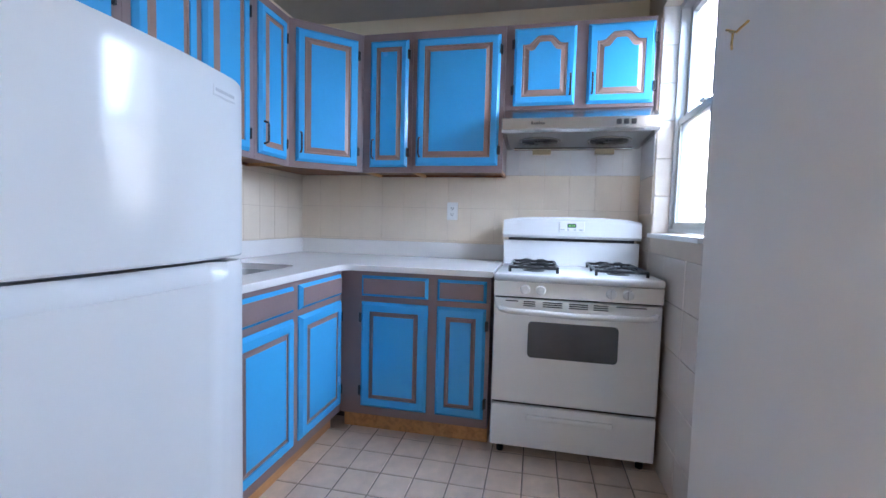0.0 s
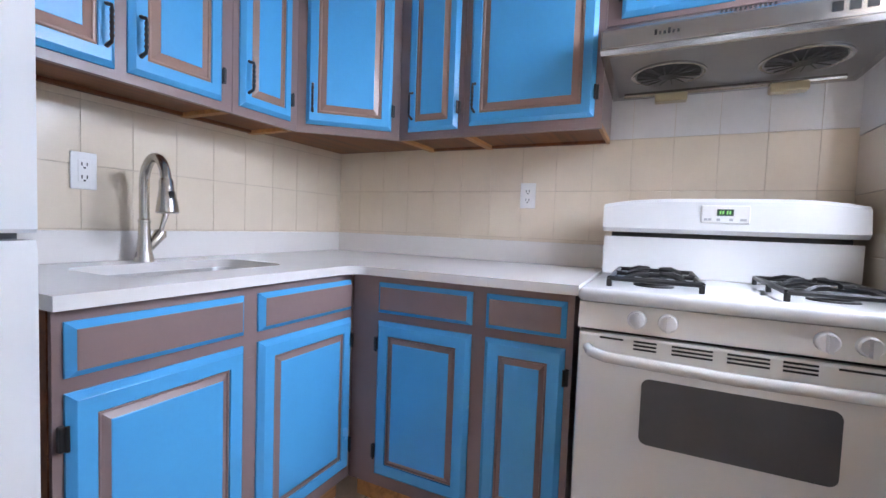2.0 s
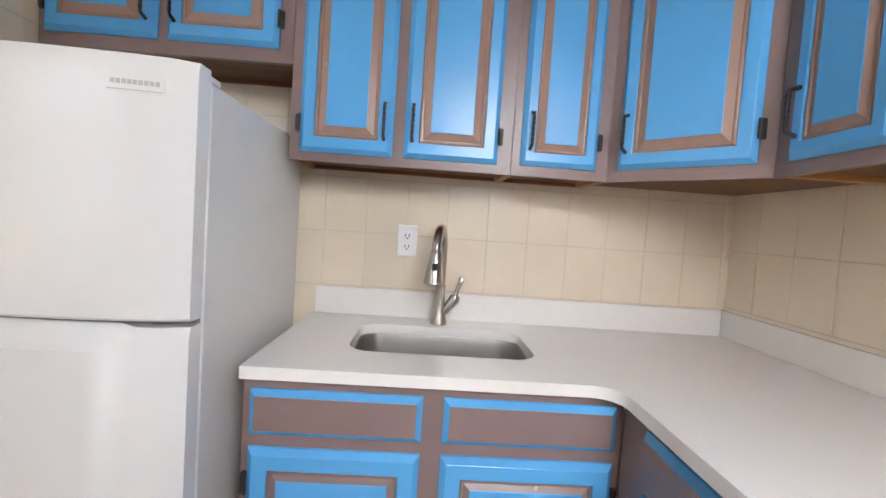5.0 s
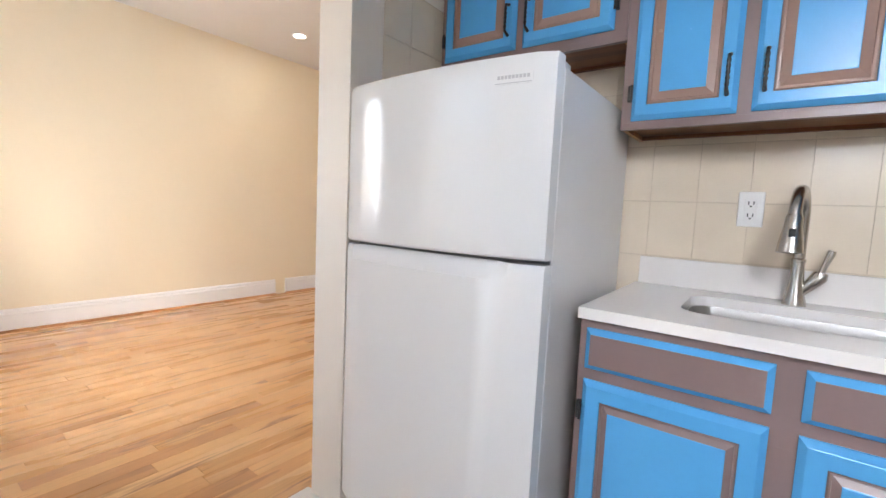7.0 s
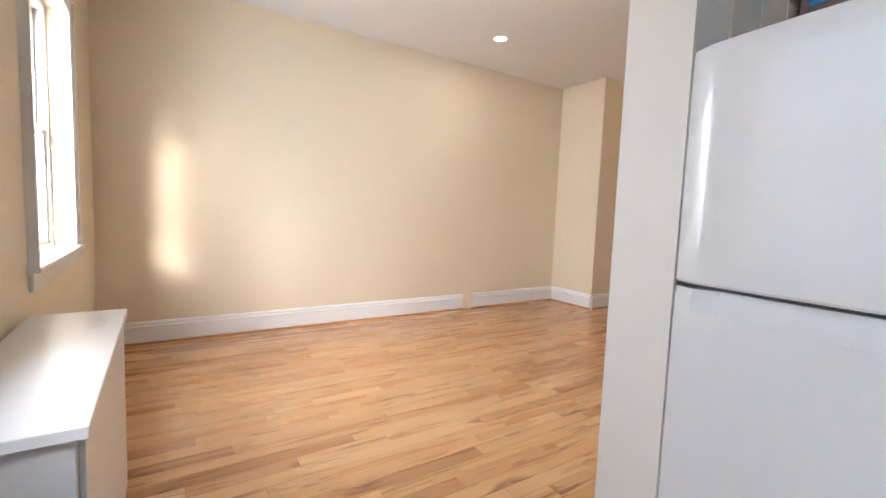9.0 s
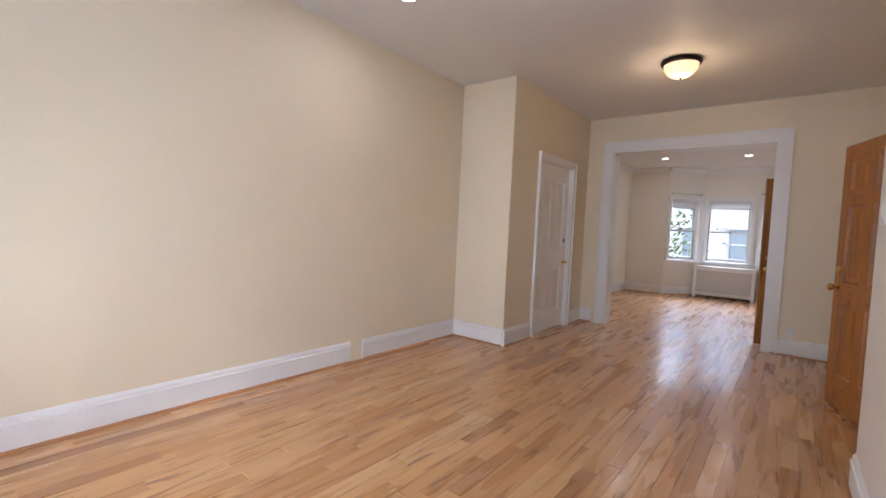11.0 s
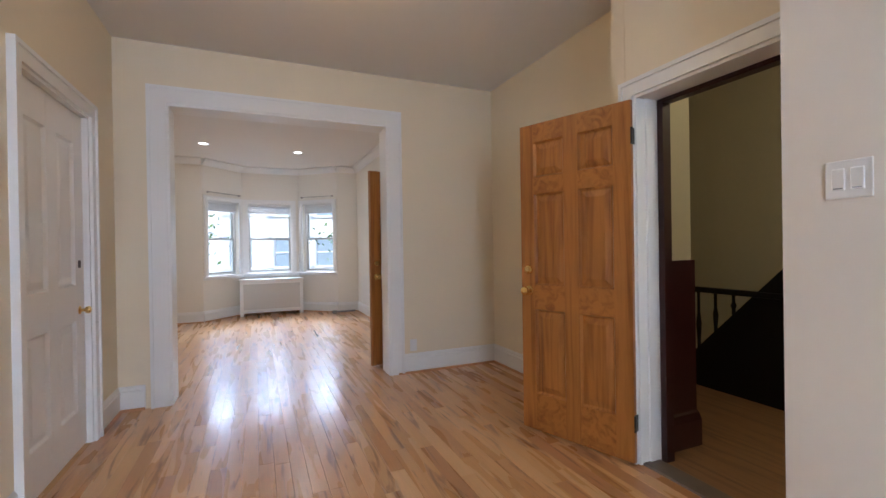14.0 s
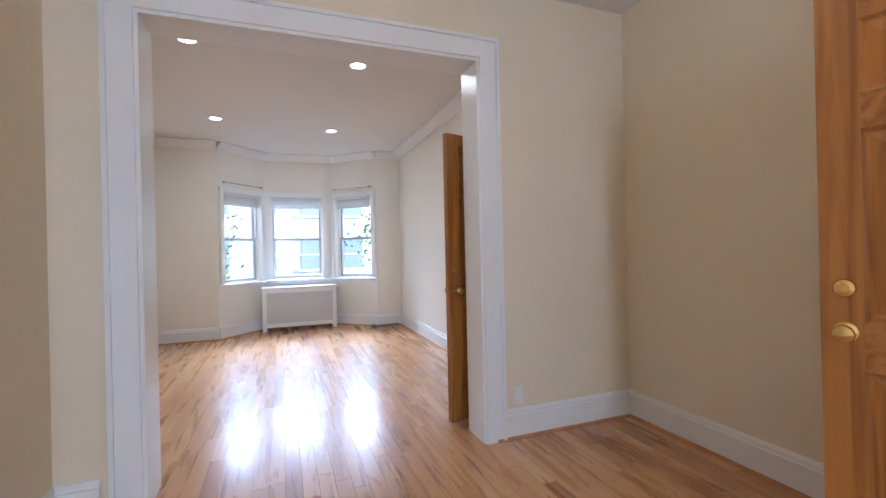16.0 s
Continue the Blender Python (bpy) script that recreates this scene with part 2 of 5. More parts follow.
M_OVEN = mat("dark_oven_glass", (0.11, 0.11, 0.112), 0.14, var=0.2, scale=8)
M_PLASTIC = mat("white_plastic", (0.80, 0.79, 0.77), 0.35, var=0.02, scale=9)
M_SLOT = mat("dark_slot", (0.02, 0.02, 0.02), 0.6)
M_GREEN = mat("green_display", (0.02, 0.05, 0.03), 0.3)
M_DIGIT = mat("green_digit", (0.25, 0.60, 0.15), 0.4, emit=0.10)
M_GREY = mat("grey_mark", (0.45, 0.45, 0.46), 0.5)
M_ALU = mat("window_aluminium", (0.50, 0.50, 0.49), 0.4, 0.6, var=0.06, scale=8)
M_DARKWOOD = mat("dark_maroon_paint", (0.035, 0.008, 0.009), 0.3, var=0.15, scale=6)
M_STAIR = mat("black_stair_paint", (0.008, 0.006, 0.006), 0.5, var=0.15, scale=6, spec=0.25)
M_HALL = mat("hall_wall_paint", (0.55, 0.49, 0.36), 0.5, var=0.05, scale=1.5, bump=0.1, bscale=90)
M_BRONZE = mat("oil_rubbed_bronze", (0.035, 0.020, 0.014), 0.38, 0.7, var=0.15, scale=10)
M_BLIND = mat("white_blind_slat", (0.72, 0.71, 0.70), 0.5, var=0.04)
M_MESH = mat("perforated_cover_grille", (0.60, 0.585, 0.56), 0.5, var=0.04, scale=60, bump=0.5, bscale=300, fine=0.06)
M_STONE = mat("marble_saddle", (0.66, 0.64, 0.61), 0.3, var=0.2, scale=8)
M_FACADE = mat("pale_facade", (0.80, 0.78, 0.76), 0.8, var=0.1, scale=1.5)
M_ROOF = mat("roof_shingle", (0.22, 0.20, 0.19), 0.9, var=0.2, scale=3)
M_WINDARK = mat("far_window_glass", (0.34, 0.40, 0.44), 0.15, var=0.1)
M_GROUND = mat("ground_asphalt", (0.09, 0.09, 0.085), 0.9, var=0.3, scale=0.7)
M_LEAF = mat("leaf_green", (0.12, 0.20, 0.06), 0.6, var=0.4, scale=3)
M_BARK = mat("bark", (0.14, 0.10, 0.07), 0.9, var=0.3, scale=8, bump=0.6, bscale=20)
M_FROST = bpy.data.materials.new("frosted_glass")
M_GLASS = bpy.data.materials.new("clear_glass")
for g, rgh in ((M_FROST, 0.45), (M_GLASS, 0.0)):
    g.use_nodes = True
    gb = g.node_tree.nodes["Principled BSDF"]
    gb.inputs["Transmission Weight"].default_value, gb.inputs["Roughness"].default_value = 1.0, rgh
    gb.inputs["IOR"].default_value = 1.45 if rgh else 1.05
    gb.inputs["Base Color"].default_value = (0.95, 0.97, 1, 1)
M_SPOT = mat("spot_light_diffuser", (1, 0.97, 0.92), 0.5, emit=2.4)
M_BOWL = mat("warm_glass_bowl", (1.0, 0.72, 0.38), 0.3, emit=0.4)

# ---- mesh helpers ----


def cube(bm, x0, y0, z0, x1, y1, z1):
    v = [bm.verts.new((x, y, z)) for z in (min(z0, z1), max(z0, z1)) for y in (min(y0, y1), max(y0, y1)) for x in (min(x0, x1), max(x0, x1))]
    for f in ((0, 2, 3, 1), (4, 5, 7, 6), (0, 1, 5, 4), (2, 6, 7, 3), (1, 3, 7, 5), (0, 4, 6, 2)):
        bm.faces.new([v[i] for i in f])
    return v


def link(name, bm, material, smooth=False):
    me = bpy.data.meshes.new(name)
    bm.normal_update()
    bm.to_mesh(me)
    bm.free()
    me.materials.append(material)
    if smooth:
        for p in me.polygons:
            p.use_smooth = True
        me.set_sharp_from_angle(angle=radians(35))
    return new(name, me)


def part(name, bm, material, parent, label="", smooth=False):
    ob = link(name, bm, material, smooth)
    ob.parent = parent
    if label:
        tagged(ob, label)
    return ob


def bevelled(bm, r, seg=2):
    bmesh.ops.bevel(bm, geom=bm.edges[:], offset=r, segments=seg, affect="EDGES", profile=0.5)
    return bm


def block(x0, y0, z0, x1, y1, z1, r=0.0, seg=2):
    bm = bmesh.new()
    cube(bm, x0, y0, z0, x1, y1, z1)
    return bevelled(bm, r, seg) if r else bm


def tube(bm, points, radii, seg=14, cap=True):
    """A round tube through points, with a radius at each."""
    pts = [Vector(p) for p in points]
    rings, up = [], None
    for i, p in enumerate(pts):
        d = (pts[min(i + 1, len(pts) - 1)] - pts[max(i - 1, 0)]).normalized()
        if up is None:
            up = d.orthogonal().normalized()
        up = (up - d * up.dot(d)).normalized()
        side = d.cross(up)
        r = radii[i] if isinstance(radii, (list, tuple)) else radii
        rings.append([bm.verts.new(p + r * (math.cos(a) * up + math.sin(a) * side)) for a in (2 * math.pi * k / seg for k in range(seg))])
    for a, b in zip(rings, rings[1:]):
        for k in range(seg):
            bm.faces.new((a[k], a[(k + 1) % seg], b[(k + 1) % seg], b[k]))
    if cap:
        bm.faces.new(rings[0][::-1])
        bm.faces.new(rings[-1])
    return bm


def lathe(bm, profile, centre, axis="z", seg=28):
    """A turned shape: profile of (radius, height along the axis)."""
    c, rings = Vector(centre), []
    for r, h in profile:
        ring = []
        for k in range(seg):
            a = 2 * math.pi * k / seg
            u, v = r * math.cos(a), r * math.sin(a)
            p = {"z": (u, v, h), "y": (u, h, -v), "x": (h, u, v)}[axis]
            ring.append(bm.verts.new(c + Vector(p)))
        rings.append(ring)
    for a, b in zip(rings, rings[1:]):
        for k in range(seg):
            bm.faces.new((a[k], a[(k + 1) % seg], b[(k + 1) % seg], b[k]))
    for ring, flip in ((rings[0], True), (rings[-1], False)):
        bm.faces.new(ring[::-1] if flip else ring)
    return bm


def thing(name, label, category, m=None, group=""):
    ob = new(name)
    ob.empty_display_size = 0.05
    if m is not None:
        ob.matrix_world = m
    return tagged(ob, label, category, group)


def structure(ob, label=""):
    return tagged(ob, label, "", "", "structure")


def wall(name, p0, p1, z0, z1, thick, material, openings=(), label=""):
    """A wall from p0 to p1 whose body lies to the left of that line; openings are (from, to, bottom, top) along it."""
    a, b = Vector((*p0, 0)), Vector((*p1, 0))
    d = (b - a).normalized()
    nrm = Vector((-d.y, d.x, 0))
    ss = sorted({0, (b - a).length, *(o[0] for o in openings), *(o[1] for o in openings)})
    zs = sorted({z0, z1, *(o[2] for o in openings), *(o[3] for o in openings)})
    bm = bmesh.new()
    for s0, s1 in zip(ss, ss[1:]):
        for h0, h1 in zip(zs, zs[1:]):
            sm, hm = (s0 + s1) / 2, (h0 + h1) / 2
            if any(o[0] < sm < o[1] and o[2] < hm < o[3] for o in openings):
                continue
            vs = cube(bm, s0, 0, h0, s1, thick, h1)
            for v in vs:
                v.co = a + d * v.co.x + nrm * v.co.y + Vector((0, 0, v.co.z))
    bmesh.ops.remove_doubles(bm, verts=bm.verts[:], dist=1e-5)
    bm.verts.index_update()
    seen = {}
    for f in bm.faces[:]:
        seen.setdefault(tuple(sorted(v.index for v in f.verts)), []).append(f)
    bmesh.ops.delete(bm, geom=[f for fs in seen.values() if len(fs) > 1 for f in fs], context="FACES_ONLY")
    return structure(link(name, bm, material), label)


def run(name, p0, p1, profile, material, label="", parent=None):
    """A moulding along p0-p1 with a profile of (out, up); out is to the right of the line."""
    a, b = Vector((*p0, 0)), Vector((*p1, 0))
    d = (b - a).normalized()
    out = Vector((d.y, -d.x, 0))
    bm = bmesh.new()
    rings = [[bm.verts.new(q + out * o + Vector((0, 0, u))) for o, u in profile] for q in (a, b)]
    k = len(profile)
    for i in range(k):
        bm.faces.new((rings[0][i], rings[0][(i + 1) % k], rings[1][(i + 1) % k], rings[1][i]))
    bm.faces.new(rings[0][::-1])
    bm.faces.new(rings[1])
    bmesh.ops.recalc_face_normals(bm, faces=bm.faces[:])
    ob = link(name, bm, material)
    if parent:
        ob.parent = parent
        return ob
    return structure(ob, label)


BASE = [(0, 0), (0.018, 0), (0.018, 0.135), (0.022, 0.137), (0.022, 0.15), (0.013, 0.156), (0.013, 0.172), (0.006, 0.185), (0, 0.19)]
SHOE = [(0.018, 0), (0.036, 0), (0.034, 0.010), (0.028, 0.016), (0.018, 0.018)]


def skirting(*pts):
    for p0, p1 in zip(pts, pts[1:]):
        run("baseboard", p0, p1, BASE, M_TRIM, "white painted stepped baseboard")
        run("trim", p0, p1, SHOE, M_SHOE, "oak shoe moulding along the baseboard")

# ---- structure: living room, kitchen, front room ----
CH, KH, FH = 2.89, 2.49, 2.83
structure(link("floor", block(-6.3, -2.6, -0.30, 0.3, 10.6, -0.012), M_GAP), "sub-floor below the strip boards and tiles")
FLOOR = bpy.data.objects["floor"]
structure(link("ceiling", block(-6.3, -2.4, CH, -2.56, 5.1, CH + 0.2), M_CEIL), "flat painted living room ceiling")
structure(link("ceiling_east", block(-2.56, 0.16, CH, 0.3, 5.1, CH + 0.2), M_CEIL), "flat painted ceiling")
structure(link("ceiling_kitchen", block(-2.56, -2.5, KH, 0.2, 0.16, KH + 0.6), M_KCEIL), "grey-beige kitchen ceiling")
structure(link("ceiling_front", block(-6.3, 5.1, FH, 0.3, 10.6, FH + 0.26), M_CEIL), "white front room ceiling")

wall("wall_west", (-6.08, -2.4), (-6.08, 2.84), 0, CH, 0.22, M_WALL, label="cream painted plaster wall")
wall("wall_chimney_south", (-6.3, 2.84), (-5.40, 2.84), 0, CH, 0.12, M_WALL, label="cream painted chimney breast side")
wall("wall_closet", (-5.40, 2.96), (-5.40, 5.0), 0, CH, 0.12, M_WALL, [(0.57, 1.49, 0, 2.12)], "cream painted closet wall")
wall("wall_north", (-6.3, 5.0), (-1.85, 5.0), 0, CH, 0.22, M_WALL, [(1.25, 3.08, 0, 2.42)], "cream wall with a wide cased opening")
wall("wall_east", (-2.07, 5.0), (-2.07, 2.91), 0, CH, 0.12, M_WALL, label="cream painted wall behind the open door")
wall("wall_door_return", (-1.93, 2.905), (-2.45, 2.905), 0, CH, 0.1, M_WALL, label="short cream wall return")
wall("wall_hall_door", (-2.45, 2.803), (-2.45, 1.87), 0, CH, 0.14, M_WALL, [(0.063, 0.853, 0, 2.06)], "cream wall with the hall doorway")
structure(link("wall_switch", block(-2.70, 0.16, 0, -2.39, 1.868, CH), M_WALLW), "off-white wall with the light switch")
structure(link("wall_divider", block(-2.56, -0.755, 0, -2.39, 0.158, CH), M_WALLW), "white end of the kitchen partition")
structure(link("wall_header", block(-2.56, -2.12, 2.32, -2.39, -0.757, CH), M_WALLW), "white header over the kitchen opening")
bm = bmesh.new()
prof = [(-0.757, 1.90), (-0.775, 1.93), (-0.80, 1.97), (-0.815, 2.02), (-0.815, 2.318), (-0.757, 2.318)]
for xx in (-2.575, -2.375):
    bm.faces.new([bm.verts.new((xx, y, z)) for y, z in prof])
bm.verts.ensure_lookup_table()
for i in range(6):
    bm.faces.new((bm.verts[i], bm.verts[(i + 1) % 6], bm.verts[6 + (i + 1) % 6], bm.verts[6 + i]))
bmesh.ops.recalc_face_normals(bm, faces=bm.faces[:])
structure(link("trim_corbel", bm, M_TRIM), "white rounded corbel on the opening's jamb")

# rear wall with its windows; the kitchen part lies a little further out
RW = [(2.35, 3.15), (4.2, 5.1)]
wall("wall_south", (-2.25, -2.20), (-6.3, -2.20), 0, CH, 0.25, M_WALL, [(a - 2.25, b - 2.25, 0.90, 2.20) for a, b in RW], "cream rear wall with two windows")
structure(link("wall_south_paint", block(-2.30, -2.48, 0, -1.452, -2.12, 2.485), M_WALLW), "off-white painted strip of the rear wall")
wall("wall_kitchen_south", (0.0, -2.25), (-1.45, -2.25), 0, KH, 0.20, M_GROUT, [(0.32, 1.07, 1.12, 2.30)], "tiled kitchen window wall")
wall("wall_kitchen_east", (0.0, 0.16), (0.0, -2.5), 0, KH, 0.15, M_WALL, label="cream kitchen wall above the tiles")
structure(link("wall_kitchen_north", block(-2.385, 0.0, 0, -0.004, 0.156, CH), M_WALL), "cream kitchen wall behind the sink")

# front room with its bay
wall("wall_front_west", (-6.05, 5.22), (-6.05, 9.45), 0, FH, 0.2, M_FRONT, label="cream front room wall")
wall("wall_front_north_west", (-6.25, 9.45), (-5.25, 9.45), 0, FH, 0.2, M_FRONT, label="cream pier beside the bay")
wall("wall_bay_west", (-5.25, 9.452), (-4.65, 10.10), 0, FH, 0.2, M_FRONT, [(0.10, 0.80, 0.77, 2.13)], "angled bay wall")
wall("wall_bay_north", (-4.66, 10.10), (-3.60, 10.10), 0, FH, 0.2, M_FRONT, [(0.10, 0.92, 0.77, 2.13)], "middle bay wall")
wall("wall_bay_east", (-3.61, 10.10), (-2.95, 9.502), 0, FH, 0.2, M_FRONT, [(0.10, 0.80, 0.77, 2.13)], "angled bay wall")
wall("wall_front_north_east", (-2.95, 9.50), (-2.35, 9.50), 0, FH, 0.2, M_FRONT, label="cream pier beside the bay")
wall("wall_front_east", (-2.56, 9.50), (-2.56, 5.22), 0, FH, 0.12, M_FRONT, [(3.05, 3.85, 0, 2.06)], "cream front room wall with a doorway")

# stair hall
structure(link("wall_hall_east", block(0.0, 0.165, 0, 0.15, 10.6, CH), M_HALL), "yellow-beige hall wall")
structure(link("wall_hall_north", block(-2.30, 2.799, 1.13, -1.932, 2.8045, CH), M_HALL), "short hall wall above the wainscot")
structure(link("wall_hall_end", block(-2.4, 5.25, 0, -0.002, 5.35, CH), M_HALL), "end wall of the hall")
structure(link("wall_hall_south", block(-2.38, 0.162, 0, -0.004, 0.28, CH), M_HALL), "near wall of the hall")

skirting((-6.08, -2.20), (-6.08, 1.30))
skirting((-6.08, 1.44), (-6.08, 2.84), (-5.40, 2.84), (-5.40, 3.44))
skirting((-5.40, 4.56), (-5.40, 5.0), (-5.22, 5.0))
skirting((-3.15, 5.0), (-2.07, 5.0), (-2.07, 3.01))
skirting((-2.70, 1.868), (-2.70, 0.16))
skirting((-2.45, 1.868), (-2.70, 1.868))
skirting((-1.452, -2.12), (-2.30, -2.12))
skirting((-3.96, -2.20), (-6.08, -2.20))
skirting((-6.05, 5.22), (-6.05, 9.45), (-5.25, 9.45), (-4.65, 10.10), (-3.60, 10.10), (-2.95, 9.50), (-2.56, 9.50), (-2.56, 6.5))
CROWN = [(0, 0), (0, -0.11), (0.015, -0.11), (0.03, -0.085), (0.075, -0.035), (0.10, -0.02), (0.10, 0)]
fp = [(-6.05, 5.22), (-6.05, 9.45), (-5.25, 9.45), (-4.65, 10.10), (-3.60, 10.10), (-2.95, 9.50), (-2.56, 9.50), (-2.56, 5.22)]
for p0, p1 in zip(fp, fp[1:]):
    run("trim_crown", p0, p1, [(o, FH - 0.001 + u) for o, u in CROWN], M_TRIM, "white crown moulding")


def casing(x0, x1, z1, y, w, out, name="trim_casing", label="white painted door casing", sill=0.0):
    """A casing round an opening in a wall that faces -y, in local space; returns a bmesh."""
    bm = bmesh.new()
    t = 0.022
    for a, b, c, d in ((x0 - w, x0, sill, z1 + w), (x1, x1 + w, sill, z1 + w), (x0, x1, z1, z1 + w)):
        cube(bm, a, y - t, c, b, y, d)
    for a, b, c, d in ((x0 - w, x0 - w + 0.022, sill, z1 + w), (x1 + w - 0.022, x1 + w, sill, z1 + w), (x0 - w + 0.022, x1 + w - 0.022, z1 + w - 0.022, z1 + w)):
        cube(bm, a, y - t - 0.012, c, b, y - t, d)
    return bm


# the wide opening, cased on both sides with a white lining
structure(link("trim_opening_south", casing(-5.05, -3.22, 2.42, 5.0, 0.13, 1), M_TRIM), "wide white casing round the opening")
ob = structure(link("trim_opening_north", casing(3.22, 5.05, 2.42, -5.22, 0.13, 1), M_TRIM), "wide white casing round the opening")
ob.matrix_world = pose(0, 0, 0, 0, 0, 180)
bm = bmesh.new()
cube(bm, -5.05, 4.99, 0, -5.03, 5.23, 2.42)
cube(bm, -3.24, 4.99, 0, -3.22, 5.23, 2.42)
cube(bm, -5.03, 4.99, 2.40, -3.24, 5.23, 2.42)
structure(link("trim_opening_lining", bm, M_TRIM), "white lining of the wide opening")


def doorway_trim(m, x0, x1, z1, depth, label):
    for nm, b in (("trim_casing", casing(x0, x1, z1, 0, 0.085, 1)), ("trim_lining", None)):
        if b is None:
            b = bmesh.new()
            cube(b, x0 - 0.002, -0.004, 0, x0 + 0.016, depth, z1)
            cube(b, x1 - 0.016, -0.004, 0, x1 + 0.002, depth, z1)
            cube(b, x0 + 0.016, -0.004, z1 - 0.016, x1 - 0.016, depth, z1 + 0.002)
            cube(b, x0 + 0.016, 0.06, 0, x0 + 0.028, depth, z1 - 0.016)
            cube(b, x1 - 0.028, 0.06, 0, x1 - 0.016, depth, z1 - 0.016)
        o = structure(link(nm, b, M_TRIM), label)
        o.matrix_world = m


# local x runs south along the east wall, north along the closet wall
doorway_trim(pose(-2.45, 2.90, 0, 0, 0, -90), 0.16, 0.95, 2.06, 0.15, "white casing of the hall doorway")
doorway_trim(pose(-5.40, 2.96, 0, 0, 0, 90), 0.57, 1.49, 2.12, 0.12, "white casing of the closet door")

# ---- doors ----


def panel_door(name, w, h, panels, mats, label, knobs, hinges=True, t=0.042):
    """Local: hinge edge at x = 0, free edge at x = w, thickness along y; panels are (x0, x1, z0, z1)."""
    top = thing(name, label, "door")
    tagged(top, kind="structure")
    xs = sorted({0, w, *(p[0] for p in panels), *(p[1] for p in panels)})
    stiles = [(a, b) for a, b in zip(xs, xs[1:]) if not any(p[0] <= a and b <= p[1] for p in panels)]
    for a, b in stiles:
        part("stile", block(a, 0, 0, b, t, h), mats[0], top)
    cols = sorted({(p[0], p[1]) for p in panels})
    for a, b in cols:
        zs = sorted((p[2], p[3]) for p in panels if (p[0], p[1]) == (a, b))
        edges = [0] + [z for q in zs for z in q] + [h]
        for z0, z1 in zip(edges[::2], edges[1::2]):
            part("rail", block(a, 0.0005, z0, b, t - 0.0005, z1), mats[1], top)
        for z0, z1 in zs:
            bm = bmesh.new()
            for side, y0, ym, yp in ((-1, 0.001, 0.017, 0.005), (1, t - 0.001, t - 0.017, t - 0.005)):
                rings = []
                for ins, yy in ((0, y0), (0.012, ym), (0.020, ym), (0.055, yp)):
                    rings.append([bm.verts.new(q) for q in ((a + ins, yy, z0 + ins), (b - ins, yy, z0 + ins), (b - ins, yy, z1 - ins), (a + ins, yy, z1 - ins))])
                for r0, r1 in zip(rings, rings[1:]):
                    for k in range(4):
                        bm.faces.new((r0[k], r0[(k + 1) % 4], r1[(k + 1) % 4], r1[k]))
                bm.faces.new(rings[-1])
            bmesh.ops.recalc_face_normals(bm, faces=bm.faces[:])
            part("panel", bm, mats[0], top)
    for nm, z, x, prof in knobs:
        if nm == "key_plate":
            part(nm, block(x - 0.018, -0.006, z - 0.024, x + 0.018, 0.0, z + 0.024, 0.004), M_BRONZE, top, "small dark lock plate")
            continue
        for s in (-1, 1):
            bm = bmesh.new()
            y = 0 if s < 0 else t
            lathe(bm, [(r, s * q) for r, q in prof], (x, y, z), "y", 20)
            bmesh.ops.recalc_face_normals(bm, faces=bm.faces[:])
            part(nm, bm, M_BRASS, top, "polished brass " + nm.replace("_", " "), True)
    if hinges:
        for z in (0.22, 1.82):
            bm = block(-0.006, t * 0.1, z - 0.045, 0.0, t * 0.9, z + 0.045)
            tube(bm, [(-0.006, t + 0.004, z - 0.045), (-0.006, t + 0.004, z + 0.045)], 0.006, 8)
            part("hinge", bm, M_IRON, top, "dark metal hinge")
    return top


KNOB = [(0.032, 0), (0.032, 0.004), (0.012, 0.010), (0.011, 0.028), (0.024, 0.036), (0.029, 0.048), (0.026, 0.060), (0.012, 0.066)]
BOLT = [(0.030, 0), (0.030, 0.006), (0.026, 0.012), (0.014, 0.015), (0.013, 0.018)]
SIX = [(0.105, 0.325, 0.24, 0.80), (0.425, 0.645, 0.24, 0.80), (0.105, 0.325, 0.96, 1.56), (0.425, 0.645, 0.96, 1.56), (0.105, 0.325, 1.67, 1.90), (0.425, 0.645, 1.67, 1.90)]
KN = [("door_knob", 0.92, 0.69, KNOB), ("deadbolt", 1.06, 0.69, BOLT)]
d1 = panel_door("door_1", 0.75, 2.02, SIX, (M_DOOR, M_DOORH), "open six-panel varnished pine hall door with brass knob", KN)
d1.matrix_world = pose(-2.452, 2.745, 0.014, 0, 0, 110)
d2 = copy_thing(d1, pose(-2.61, 5.60, 0.014, 0, 0, 197))
d2.name = "door_2"
tagged(d2, "open varnished pine door seen edge-on beside the opening")
FOUR = [(0.11, 0.36, 0.24, 0.80), (0.49, 0.74, 0.24, 0.80), (0.11, 0.36, 1.02, 1.90), (0.49, 0.74, 1.02, 1.90)]
KSMALL = [(r * 0.8, q * 0.9) for r, q in KNOB]
d3 = panel_door("door_3", 0.88, 2.09, FOUR, (M_TRIM, M_TRIM), "closed white four-panel closet door with a brass knob",
                [("door_knob", 0.86, 0.80, KSMALL), ("key_plate", 1.15, 0.80, BOLT)], False)
d3.matrix_world = pose(-5.43, 3.552, 0.012, 0, 0, 90)

# ---- windows ----


